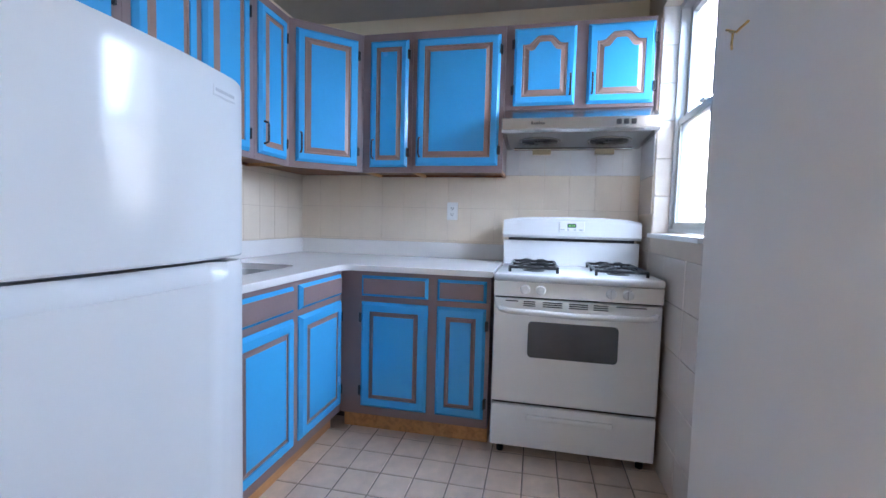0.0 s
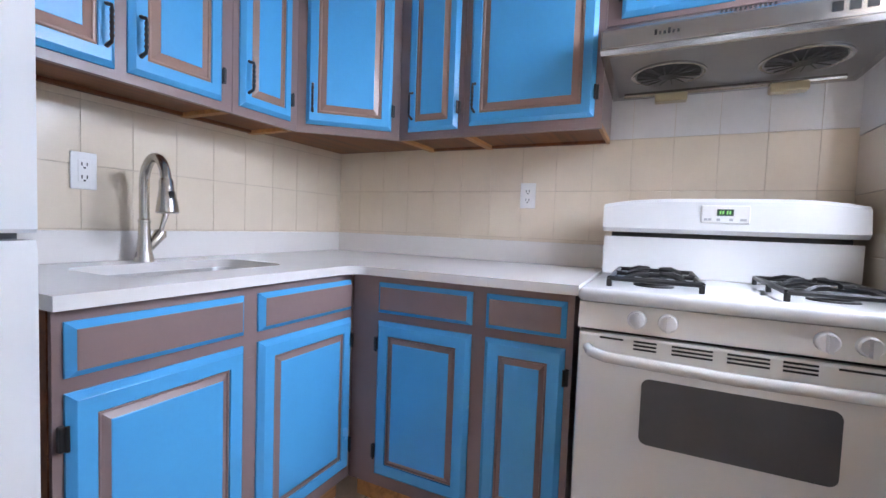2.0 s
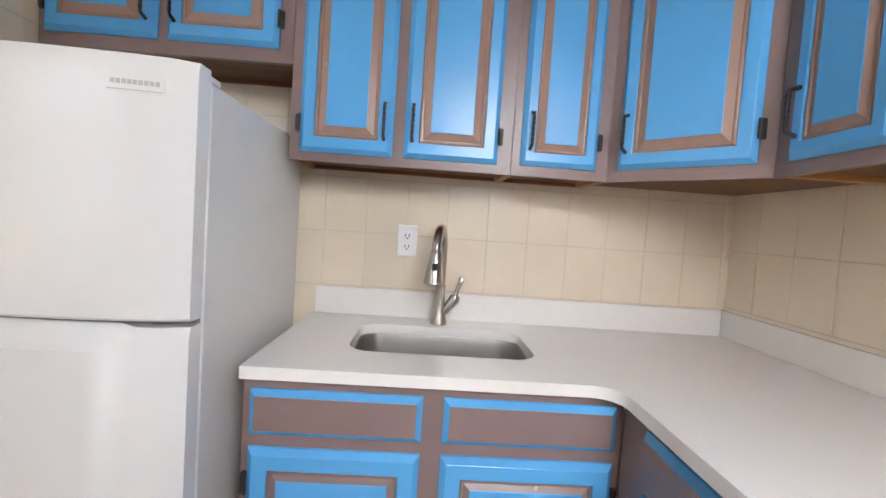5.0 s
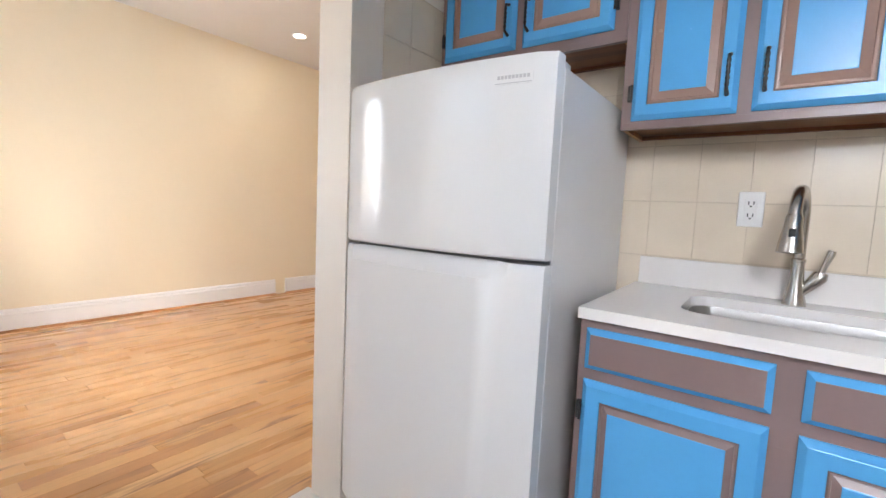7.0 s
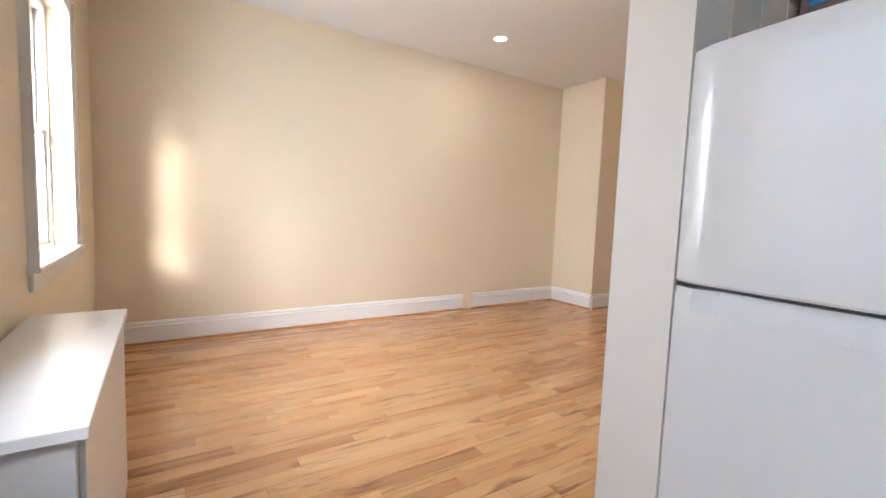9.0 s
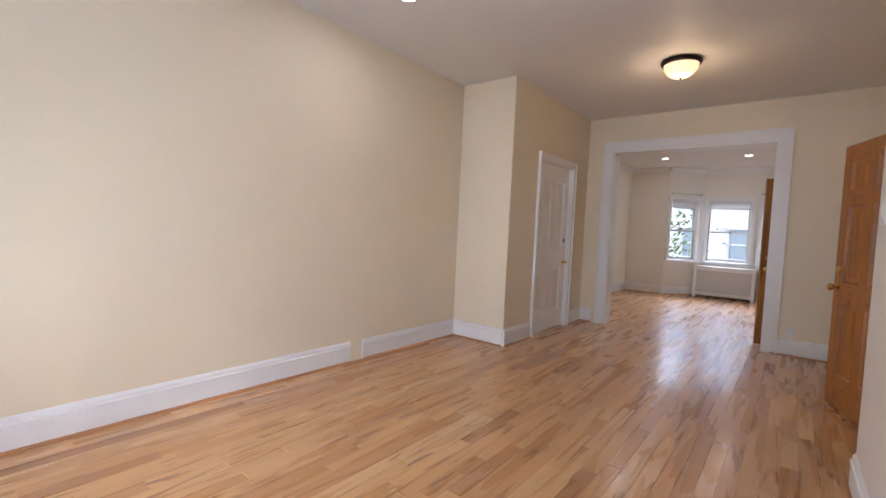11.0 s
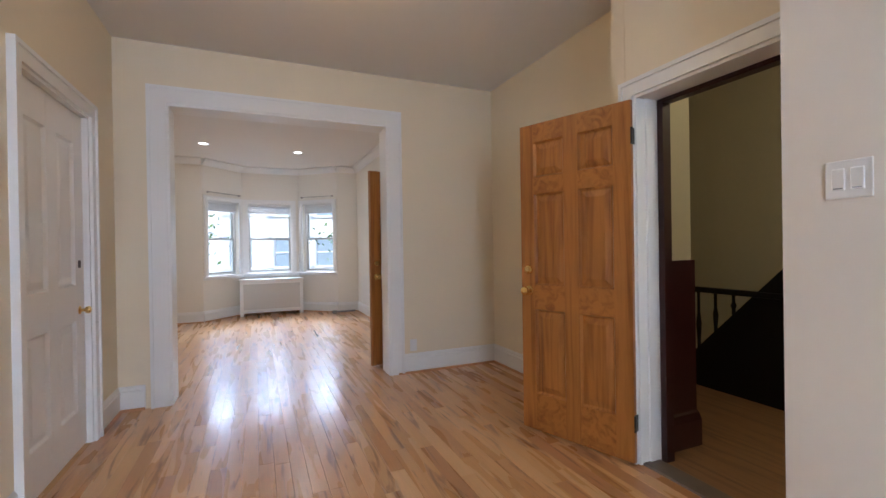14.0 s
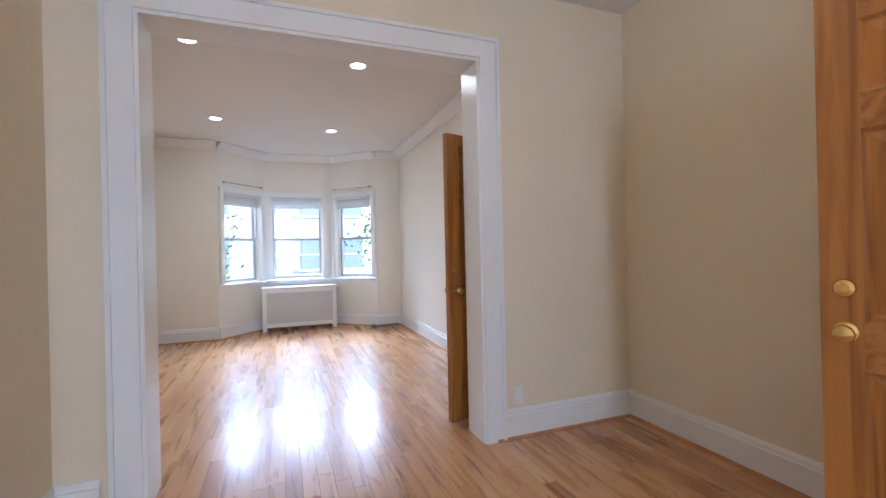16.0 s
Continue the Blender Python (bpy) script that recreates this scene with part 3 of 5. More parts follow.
def sash_window(name, w, z0, z1, m, label, frost=False, blind=0.0, rod=False, depth=0.12, metal=None, case=0.09, sill=True):
    """Double-hung window; local x along the wall, room side at -y, wall face at y = 0."""
    top = thing(name, label, "window", m)
    tagged(top, kind="structure")
    fm = metal or M_TRIM
    t = 0.05
    zm = (z0 + z1) / 2 - 0.02
    bm = bmesh.new()
    for q in ((0, depth - t, z0, 0.028, depth + 0.03, z1), (w - 0.028, depth - t, z0, w, depth + 0.03, z1), (0.028, depth - t, z1 - 0.028, w - 0.028, depth + 0.03, z1), (0.028, depth - t, z0, w - 0.028, depth + 0.03, z0 + 0.02)):
        cube(bm, *q)
    part("window_frame", bm, fm, top)
    for nm, a, b, y, gm in (("lower_sash", z0 + 0.02, zm + 0.02, depth - 0.035, M_FROST if frost else M_GLASS), ("upper_sash", zm - 0.015, z1 - 0.028, depth - 0.005, M_GLASS)):
        bm = bmesh.new()
        r = 0.032
        for q in ((0.028, y, a, 0.028 + r, y + 0.025, b), (w - 0.028 - r, y, a, w - 0.028, y + 0.025, b), (0.028 + r, y, a, w - 0.028 - r, y + 0.025, a + r), (0.028 + r, y, b - r, w - 0.028 - r, y + 0.025, b)):
            cube(bm, *q)
        s = part(nm, bm, M_ALU, top, "grey metal sash")
        g = part("pane", block(0.028 + r, y + 0.010, a + r, w - 0.028 - r, y + 0.014, b - r), gm, s)
        g.visible_shadow = False
        if nm == "lower_sash":
            part("sash_lock", block(w / 2 - 0.025, y - 0.012, b - 0.002, w / 2 + 0.025, y + 0.012, b + 0.016, 0.004), M_ALU, s)
    if case:
        part("casing", casing(0, w, z1, 0, case, 1, sill=z0 - 0.02), M_TRIM, top)
    if sill:
        part("window_sill", block(-case - 0.02, -0.045, z0 - 0.026, w + case + 0.02, depth - 0.05, z0 - 0.001, 0.006), M_TRIM, top)
        part("apron", block(-case, -0.016, z0 - 0.10, w + case, 0, z0 - 0.027), M_TRIM, top)
    if blind:
        part("blind_headrail", block(0.03, 0.005, z1 - 0.045, w - 0.03, 0.05, z1 - 0.003, 0.004), M_BLIND, top)
        for i in range(9):
            z = z1 - 0.055 - i * (blind - 0.05) / 9
            part("blind_slat", block(0.035, 0.004, z - 0.0045, w - 0.035, 0.052, z + 0.0025), M_BLIND, top)
        part("blind_bottom_rail", block(0.035, 0.006, z1 - blind - 0.015, w - 0.035, 0.05, z1 - blind + 0.006, 0.004), M_BLIND, top)
    if rod:
        bm = tube(bmesh.new(), [(0.0, -0.05, z1 + 0.135), (w, -0.05, z1 + 0.135)], 0.006, 8)
        r = part("curtain_rod", bm, M_STEEL, top, "thin metal curtain rod", True)
        for x in (0.0, w):
            part("bracket", block(x - 0.008, -0.055, z1 + 0.12, x + 0.008, -0.0, z1 + 0.15, 0.003), M_STEEL, r)
    return top


def along(p0, p1, s):
    a, b = Vector((*p0, 0)), Vector((*p1, 0))
    d = (b - a).normalized()
    return pose(*(a + d * s), 0, 0, math.degrees(math.atan2(d.y, d.x)))


sash_window("window_1", 0.70, 0.79, 2.13, along((-5.25, 9.452), (-4.65, 10.10), 0.10), "bay window with a raised white blind and curtain rod", blind=0.17, rod=True, case=0.075, sill=False)
sash_window("window_2", 0.82, 0.79, 2.13, along((-4.66, 10.10), (-3.60, 10.10), 0.10), "middle bay window with a raised white blind", blind=0.17, case=0.075, sill=False)
sash_window("window_3", 0.70, 0.79, 2.13, along((-3.61, 10.10), (-2.95, 9.502), 0.10), "bay window with a raised white blind and curtain rod", blind=0.17, rod=True, case=0.075, sill=False)
sash_window("window_4", 0.80, 0.90, 2.20, along((-2.25, -2.20), (-6.3, -2.20), 0.10), "white-cased rear window", depth=0.13)
sash_window("window_5", 0.90, 0.90, 2.20, along((-2.25, -2.20), (-6.3, -2.20), 1.95), "white-cased rear window", depth=0.13)
sash_window("window_6", 0.75, 1.13, 2.30, along((0, -2.25), (-1.45, -2.25), 0.32), "kitchen window with frosted lower pane", frost=True, depth=0.13, metal=M_ALU, case=0, sill=False)
run("window_sill_kitchen", (-0.32, -2.25), (-1.07, -2.25), [(-0.12, 1.10), (0.02, 1.10), (0.02, 1.122), (-0.12, 1.125)], M_TRIM, "white stone window sill")
for nm, p0, p1 in (("a", (-5.25, 9.452), (-4.65, 10.10)), ("b", (-4.66, 10.10), (-3.60, 10.10)), ("c", (-3.61, 10.10), (-2.95, 9.502))):
    run("trim_bay_sill_" + nm, p0, p1, [(0, 0.72), (0.018, 0.72), (0.022, 0.755), (0.045, 0.76), (0.045, 0.785), (0, 0.79)], M_TRIM, "white window stool running round the bay")

# ---- kitchen cabinets ----


def raised_door(parent, w, h, m, hinge=1, pull=True, arch=False, plain=False):
    """A cabinet door; local x to the right, z up, front at -y, back at y = 0."""
    t = 0.021

    def loop(bm, ins, y, rise):
        a, b, z0, z1 = ins, w - ins, ins, h - ins
        pts = [(a, z0), (b, z0)]
        n = 12 if arch else 1
        for k in range(n + 1):
            u = k / n
            x = b + (a - b) * u
            lift = 0.0
            if arch:
                q = min(1.0, max(0.0, (min(u, 1 - u) - 0.12) / 0.25))
                lift = -rise * (1 - q * q * (3 - 2 * q))
            pts.append((x, z1 + lift))
        return [bm.verts.new((x, y, z)) for x, z in pts]

    def rings(spec, fill, back=False):
        bm = bmesh.new()
        ls = [loop(bm, *q) for q in spec]
        k = len(ls[0])
        for p, q in zip(ls, ls[1:]):
            for i in range(k):
                bm.faces.new((p[i], p[(i + 1) % k], q[(i + 1) % k], q[i]))
        if fill:
            bm.faces.new(ls[-1])
        if back:
            bm.faces.new(ls[0][::-1])
        return bm

    if plain:
        # a solid front with sloped blue edges round a brown face
        d = part("drawer_front", rings([(0, 0, 0), (0, -0.007, 0), (0.002, -0.009, 0), (0.0145, -t, 0)], True, True), M_BLUE, parent, "blue edged drawer front with brown face")
        d.matrix_local = m
        part("face", rings([(0.0140, -t + 0.0002, 0), (0.0155, -t - 0.0012, 0)], True), M_MAUVE, d)
        return d
    # frame with a sloped outer edge, a sunk brown bevel, and the raised field inside it
    rise = 0.045 if arch else 0.0
    f, g = (min(0.045, w * 0.165), min(0.036, w * 0.125)) if pull else (0.049, 0.024)
    d = part("door", rings([(0, 0, 0), (0, -0.007, 0), (0.002, -0.009, 0), (0.013, -t + 0.0008, 0), (0.0145, -t, 0), (f - 0.0015, -t, rise), (f, -t + 0.001, rise), (f + 0.0006, -t + 0.008, rise)], False, True), M_BLUE, parent, "blue painted raised-panel door")
    d.matrix_local = m
    moulding = M_MOULD if pull else M_MAUVE
    part("moulding", rings([(f, -t + 0.0065, rise), (f + g * 0.16, -t + 0.003, rise), (f + g * 0.30, -t + 0.0035, rise), (f + g * 0.36, -t + 0.007, rise), (f + g, -t - 0.0005, rise)], False), moulding, d, "brown painted moulding")
    part("panel", rings([(f + g - 0.0008, -t - 0.0002, rise), (f + g + 0.0015, -t - 0.0012, rise)], True), M_BLUE, d)
    hx = w + 0.001 if hinge > 0 else -0.013
    for z in (min(0.06, h * 0.15), h - min(0.06, h * 0.15) - 0.05):
        bm = block(hx, -0.016, z, hx + 0.012, -0.001, z + 0.05, 0.002, 1)
        tube(bm, [(hx + (0 if hinge > 0 else 0.012), -0.018, z), (hx + (0 if hinge > 0 else 0.012), -0.018, z + 0.05)], 0.004, 8)
        part("hinge", bm, M_IRON, d, "black iron hinge")
    if pull:
        x = 0.026 if hinge > 0 else w - 0.026
        pts = [(x, -t, 0.05), (x, -t - 0.024, 0.058)]
        rad = [0.006, 0.005]
        for k in range(11):
            pts.append((x, -t - 0.026, 0.065 + k * 0.008))
            rad.append(0.0062 if k % 2 else 0.004)
        pts += [(x, -t - 0.024, 0.152), (x, -t, 0.16)]
        rad += [0.005, 0.006]
        part("handle", tube(bmesh.new(), pts, rad, 8), M_IRON, d, "twisted black iron pull", True)
    return d


def facing(axis, at, start, z):
    """Local frame of a door on a run: axis 'n' faces -y (x to the right = +x), axis 'e' faces -x (x to the right = -y)."""
    return pose(start, at, z) if axis == "n" else pose(at, start, z, 0, 0, -90)


# base cabinets
KICK = 0.10


def base_unit(label, axis, front, s0, s1, back, units):
    top = thing("base_cabinet", label, "cabinet", group="kitchen base cabinets")
    if axis == "n":
        part("body", block(s0, front, KICK, s1, back, 0.68), M_MAUVE, top)
        part("top_rail", block(s0, front, 0.6802, s1, front + 0.02, 0.884), M_MAUVE, top)
        part("side", block(s0, front + 0.0202, 0.6802, s0 + 0.02, back, 0.884), M_MAUVE, top)
        part("toe_kick", block(s0 + 0.001, front + 0.055, 0, s1 - 0.001, back, KICK - 0.001), M_KICK, top, "bare orange wood toe kick")
    else:
        part("body", block(front, s0, KICK, back, s1, 0.884), M_MAUVE, top)
        part("toe_kick", block(front + 0.055, s0 - 0.001, 0, back, s1 + 0.001, KICK - 0.001), M_KICK, top, "bare orange wood toe kick")
    for a, b, hinge in units:
        w = abs(b - a)
        raised_door(top, w, 0.110, facing(axis, front, a, 0.750), plain=True)
        raised_door(top, w, 0.571, facing(axis, front, a, 0.148), hinge, pull=False)
    return top


base_unit("mauve base cabinet with blue raised-panel doors under the sink", "n", -0.625, -1.58, -0.672, -0.004, [(-1.562, -1.158, -1), (-1.108, -0.691, 1)])
base_unit("mauve base cabinet with blue doors beside the stove", "e", -0.67, -0.627, -1.435, -0.004, [(-0.748, -1.113, -1), (-1.162, -1.415, 1)])
part("side_panel", block(-1.584, -0.615, 0.0, -1.581, -0.01, 0.883), M_UNDER, bpy.data.objects["base_cabinet"], "bare brown wood side")

# upper cabinets
UB, UT = 1.44, 2.25


LIP = 0.022


def cabinet_floor(top, foot):
    """Bare wood below a wall cabinet: side boards, back rail and the painted front rail that hides them."""
    x0, y0, x1, y1, z, face = foot
    if face == "n":
        part("front_rail", block(x0, y0, z, x1, y0 + 0.02, z + LIP - 0.0002), M_MAUVE, top)
        sides, rail = ((x0, y0 + 0.0202, x0 + 0.013, y1), (x1 - 0.013, y0 + 0.0202, x1, y1)), (x0 + 0.0132, y1 - 0.02, x1 - 0.0132, y1)
    else:
        part("front_rail", block(x0, y0, z, x0 + 0.02, y1, z + LIP - 0.0002), M_MAUVE, top)
        sides, rail = ((x0 + 0.0202, y0, x1, y0 + 0.013), (x0 + 0.0202, y1 - 0.013, x1, y1)), (x1 - 0.02, y0 + 0.0132, x1, y1 - 0.0132)
    for q in sides:
        part("side_board", block(q[0], q[1], z + 0.003, q[2], q[3], z + LIP - 0.0002), M_KICK, top, "bare wood edge")
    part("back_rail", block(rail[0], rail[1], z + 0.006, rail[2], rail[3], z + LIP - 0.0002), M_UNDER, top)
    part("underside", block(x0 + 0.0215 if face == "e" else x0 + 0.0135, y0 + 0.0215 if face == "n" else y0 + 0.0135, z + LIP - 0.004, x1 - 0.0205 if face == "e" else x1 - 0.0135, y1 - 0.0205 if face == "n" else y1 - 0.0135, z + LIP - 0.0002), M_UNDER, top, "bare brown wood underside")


def upper(label, foot, doors):
    body = block(foot[0], foot[1], foot[4] + LIP, foot[2], foot[3], UT)
    top = thing("wall_cabinet", label, "cabinet", group="kitchen wall cabinets")
    part("body", body, M_MAUVE, top)
    cabinet_floor(top, foot)
    for axis, at, a, w, zb, zt, hinge, arch in doors:
        raised_door(top, w, zt - zb, facing(axis, at, a, zb) if axis in "ne" else axis, hinge, True, arch)
    return top


def slab(pts, z0, z1):
    bm = bmesh.new()
    lo, hi = [bm.verts.new((x, y, z0)) for x, y in pts], [bm.verts.new((x, y, z1)) for x, y in pts]
    n = len(pts)
    bm.faces.new(lo[::-1])
    bm.faces.new(hi)
    for i in range(n):
        bm.faces.new((lo[i], lo[(i + 1) % n], hi[(i + 1) % n], hi[i]))
    bmesh.ops.recalc_face_normals(bm, faces=bm.faces[:])
    return bm


upper("mauve double wall cabinet with tall blue doors", (-1.615, -0.28, -0.93, -0.011, UB, "n"),
      [("n", -0.28, -1.583, 0.283, 1.466, 2.205, -1, False), ("n", -0.28, -1.266, 0.291, 1.468, 2.205, 1, False)])
upper("narrow mauve wall cabinet with a slim blue door", (-0.928, -0.28, -0.625, -0.011, UB, "n"), [("n", -0.28, -0.903, 0.239, 1.472, 2.205, 1, False)])
upper("narrow mauve wall cabinet with a slim blue door", (-0.34, -0.906, -0.011, -0.600, UB, "e"), [("e", -0.34, -0.648, 0.234, 1.472, 2.205, 1, False)])
upper("mauve wall cabinet with a wide blue door", (-0.34, -1.442, -0.011, -0.908, UB, "e"), [("e", -0.34, -0.934, 0.482, 1.480, 2.205, 1, False)])
# the corner unit stands across the corner
cp0, cp1 = Vector((-0.623, -0.28, 0)), Vector((-0.34, -0.598, 0))
dv = (cp1 - cp0).normalized()
mdiag = pose(*(cp0 + dv * 0.035 + Vector((0, 0, 1.475))), 0, 0, math.degrees(math.atan2(dv.y, dv.x)))
top = thing("wall_cabinet", "corner wall cabinet with a diagonal blue door", "cabinet", group="kitchen wall cabinets")
part("body", slab([(-0.623, -0.011), (-0.623, -0.28), (-0.34, -0.598), (-0.011, -0.598), (-0.011, -0.011)], UB + LIP, UT), M_MAUVE, top)
part("front_rail", slab([(-0.623, -0.252), (-0.623, -0.28), (-0.34, -0.598), (-0.312, -0.598)], UB, UB + LIP - 0.0002), M_MAUVE, top)
part("side_board", block(-0.623, -0.2515, UB + 0.003, -0.610, -0.011, UB + LIP - 0.0002), M_KICK, top, "bare wood edge")
part("side_board", block(-0.311, -0.598, UB + 0.003, -0.011, -0.585, UB + LIP - 0.0002), M_KICK, top, "bare wood edge")
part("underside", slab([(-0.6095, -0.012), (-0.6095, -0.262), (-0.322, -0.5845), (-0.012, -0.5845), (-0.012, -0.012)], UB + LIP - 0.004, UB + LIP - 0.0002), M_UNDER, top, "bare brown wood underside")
raised_door(top, (cp1 - cp0).length - 0.07, 0.73, mdiag, 1, True)
upper("small mauve wall cabinet with arched blue doors above the hood", (-0.34, -2.222, -0.011, -1.444, 1.79, "e"),
      [("e", -0.34, -1.490, 0.330, 1.808, 2.225, -1, True), ("e", -0.34, -1.880, 0.332, 1.808, 2.225, 1, True)])
upper("mauve wall cabinet with small blue doors above the fridge", (-2.365, -0.28, -1.617, -0.011, 1.725, "n"),
      [("n", -0.28, -2.344, 0.327, 1.765, 2.205, -1, False), ("n", -0.28, -1.987, 0.329, 1.765, 2.205, 1, False)])
# worktop in an L with the sink cut-out
top = thing("worktop", "off-white quartz L-shaped worktop with upstand", "worktop")


def rounded(x0, y0, x1, y1, r, n=6):
    pts = []
    for cx, cy, a0 in ((x1 - r, y1 - r, 0), (x0 + r, y1 - r, 90), (x0 + r, y0 + r, 180), (x1 - r, y0 + r, 270)):
        for k in range(n + 1):
            a = radians(a0 + 90 * k / n)
            pts.append((cx + r * math.cos(a), cy + r * math.sin(a)))
    return pts


inner = [(-0.70 - 0.06 + 0.06 * math.sin(radians(a)), -0.645 - 0.06 + 0.06 * math.cos(radians(a))) for a in (0, 22.5, 45, 67.5, 90)]
outline = [(-0.004, -0.004), (-1.585, -0.004), (-1.585, -0.645)] + inner + [(-0.70, -1.448), (-0.004, -1.448)]
SX0, SX1, SY0, SY1 = -1.375, -0.845, -0.475, -0.15
bm = bmesh.new()
edges = []
for ring in (outline, rounded(SX0, SY0, SX1, SY1, 0.07)):
    vs = [bm.verts.new((x, y, 0.915)) for x, y in ring]
    edges += [bm.edges.new((vs[i], vs[(i + 1) % len(vs)])) for i in range(len(vs))]
bmesh.ops.triangle_fill(bm, use_beauty=True, edges=edges)
ext = bmesh.ops.extrude_face_region(bm, geom=bm.faces[:])
for v in ext["geom"]:
    if isinstance(v, bmesh.types.BMVert):
        v.co.z = 0.885
bmesh.ops.recalc_face_normals(bm, faces=bm.faces[:])
part("slab", bm, M_QUARTZ, top, smooth=True)
part("upstand", block(-1.575, -0.022, 0.9155, -0.024, -0.0095, 1.016, 0.002, 1), M_QUARTZ, top)
part("upstand", block(-0.022, -1.448, 0.9155, -0.0095, -0.006, 1.016, 0.002, 1), M_QUARTZ, top)

# sink bowl
top = thing("sink", "undermount stainless steel sink bowl", "sink")
bm = bmesh.new()
rs = []
for ins, z, r in ((-0.012, 0.8845, 0.08), (0.004, 0.8845, 0.07), (0.008, 0.86, 0.068), (0.012, 0.72, 0.065), (0.03, 0.70, 0.05), (0.12, 0.695, 0.03)):
    rs.append([bm.verts.new((x, y, z)) for x, y in rounded(SX0 + ins, SY0 + ins, SX1 - ins, SY1 - ins, r)])
for a, b in zip(rs, rs[1:]):
    for k in range(len(a)):
        bm.faces.new((a[k], a[(k + 1) % len(a)], b[(k + 1) % len(b)], b[k]))
bm.faces.new(rs[-1])
bmesh.ops.recalc_face_normals(bm, faces=bm.faces[:])
part("bowl", bm, M_SINK, top, smooth=True)
part("drain", lathe(bmesh.new(), [(0.045, 0), (0.045, 0.003), (0.03, 0.004), (0.025, 0.001)], (-1.11, -0.31, 0.6955)), M_NICKEL, top, "round steel drain", True)

# faucet
top = thing("faucet", "brushed nickel pull-down gooseneck faucet behind the sink", "faucet", pose(-1.115, -0.095, 0.9155))
part("base", lathe(bmesh.new(), [(0.030, 0), (0.029, 0.012), (0.024, 0.03), (0.019, 0.07), (0.0165, 0.13), (0.0185, 0.132), (0.0185, 0.14), (0.015, 0.143)], (0, 0, 0)), M_NICKEL, top, smooth=True)
pts = [(0, 0, 0.14), (0, 0, 0.20), (0, 0, 0.26)]
for k in range(1, 13):
    a = math.pi * k / 12 * 0.97
    pts.append((-0.014 * (1 - math.cos(a)), -0.082 * (1 - math.cos(a)), 0.26 + 0.082 * math.sin(a)))
part("spout", tube(bmesh.new(), pts, 0.0152, 16), M_NICKEL, top, smooth=True)
e = Vector(pts[-1])
hd = part("spray_head", tube(bmesh.new(), [e + Vector(q) for q in ((0, 0, 0.004), (0, 0, -0.004), (-0.001, -0.004, -0.03), (-0.002, -0.010, -0.075), (-0.002, -0.011, -0.10), (-0.002, -0.0112, -0.104))], [0.0165, 0.0195, 0.021, 0.029, 0.032, 0.027], 18), M_NICKEL, top, "conical spray head", True)
part("button", block(e.x - 0.010, e.y - 0.034, e.z - 0.075, e.x + 0.006, e.y - 0.020, e.z - 0.035, 0.003), M_BLACK, hd, "black spray button")
hb = part("handle_body", tube(bmesh.new(), [(0.004, 0, 0.03), (0.03, 0, 0.062), (0.052, 0, 0.092), (0.055, 0, 0.105)], [0.012, 0.016, 0.021, 0.017], 14), M_NICKEL, top, smooth=True)
part("lever", tube(bmesh.new(), [(0.054, 0, 0.10), (0.062, 0, 0.13), (0.072, 0.0, 0.165), (0.074, 0.0, 0.172)], [0.008, 0.008, 0.011, 0.009], 12), M_NICKEL, hb, smooth=True)

# ---- stove ----


def slab_x(pts, x0, x1):
    """A thin plate that faces along x, from points of (y, z)."""
    b = slab(pts, x0, x1)
    for v in b.verts:
        v.co = Vector((v.co.z, v.co.x, v.co.y))
    bmesh.ops.recalc_face_normals(b, faces=b.faces[:])
    return b


SL, SR = -1.456, -2.222
top = thing("stove", "white freestanding gas range with four burners", "stove")
part("body", block(-0.695, SR, 0.05, -0.10, SL, 0.878), M_WHITE, top)
part("cooktop", block(-0.748, SR - 0.002, 0.879, -0.20, SL + 0.002, 0.917, 0.014, 3), M_WHITE, top, "white enamel cooktop with rounded edge", True)
bm = bmesh.new()
prof = [(-0.70, 0.805), (-0.735, 0.805), (-0.728, 0.876), (-0.70, 0.876)]
for yy in (SR, SL):
    bm.faces.new([bm.verts.new((x, yy, z)) for x, z in prof])
bm.verts.ensure_lookup_table()
for i in range(4):
    bm.faces.new((bm.verts[i], bm.verts[(i + 1) % 4], bm.verts[4 + (i + 1) % 4], bm.verts[4 + i]))
bmesh.ops.recalc_face_normals(bm, faces=bm.faces[:])
cpn = part("control_panel", bm, M_STOVEP, top, "off-white control panel")
for fr in (0.195, 0.29, 0.705, 0.80):
    y = SL + (SR - SL) * fr
    bm = lathe(bmesh.new(), [(0.024, 0), (0.023, -0.012), (0.019, -0.016)], (-0.7315, y, 0.842), "x", 20)
    cube(bm, -0.768, y - 0.005, 0.822, -0.747, y + 0.005, 0.862)
    bmesh.ops.recalc_face_normals(bm, faces=bm.faces[:])
    part("knob", bm, M_WHITE, top, "white rotary knob", True)
od = part("oven_door", block(-0.738, SR + 0.004, 0.285, -0.697, SL - 0.004, 0.795, 0.008), M_STOVEP, top, "off-white oven door")
part("window", slab_x(rounded(-2.035, 0.515, -1.625, 0.69, 0.02), -0.7405, -0.7375), M_OVEN, od, "smoked oven window")
for a, b in ((-1.515, -1.575), (-1.60, -1.655), (-1.69, -1.78), (-1.81, -1.895), (-1.92, -1.985), (-2.02, -2.15)):
    for z in (0.785, 0.775, 0.765)[: (1 if a > -1.52 or b < -2.1 else 3)]:
        part("vent_slot", block(-0.7395, b, z - 0.003, -0.737, a, z + 0.002), M_SLOT, od)
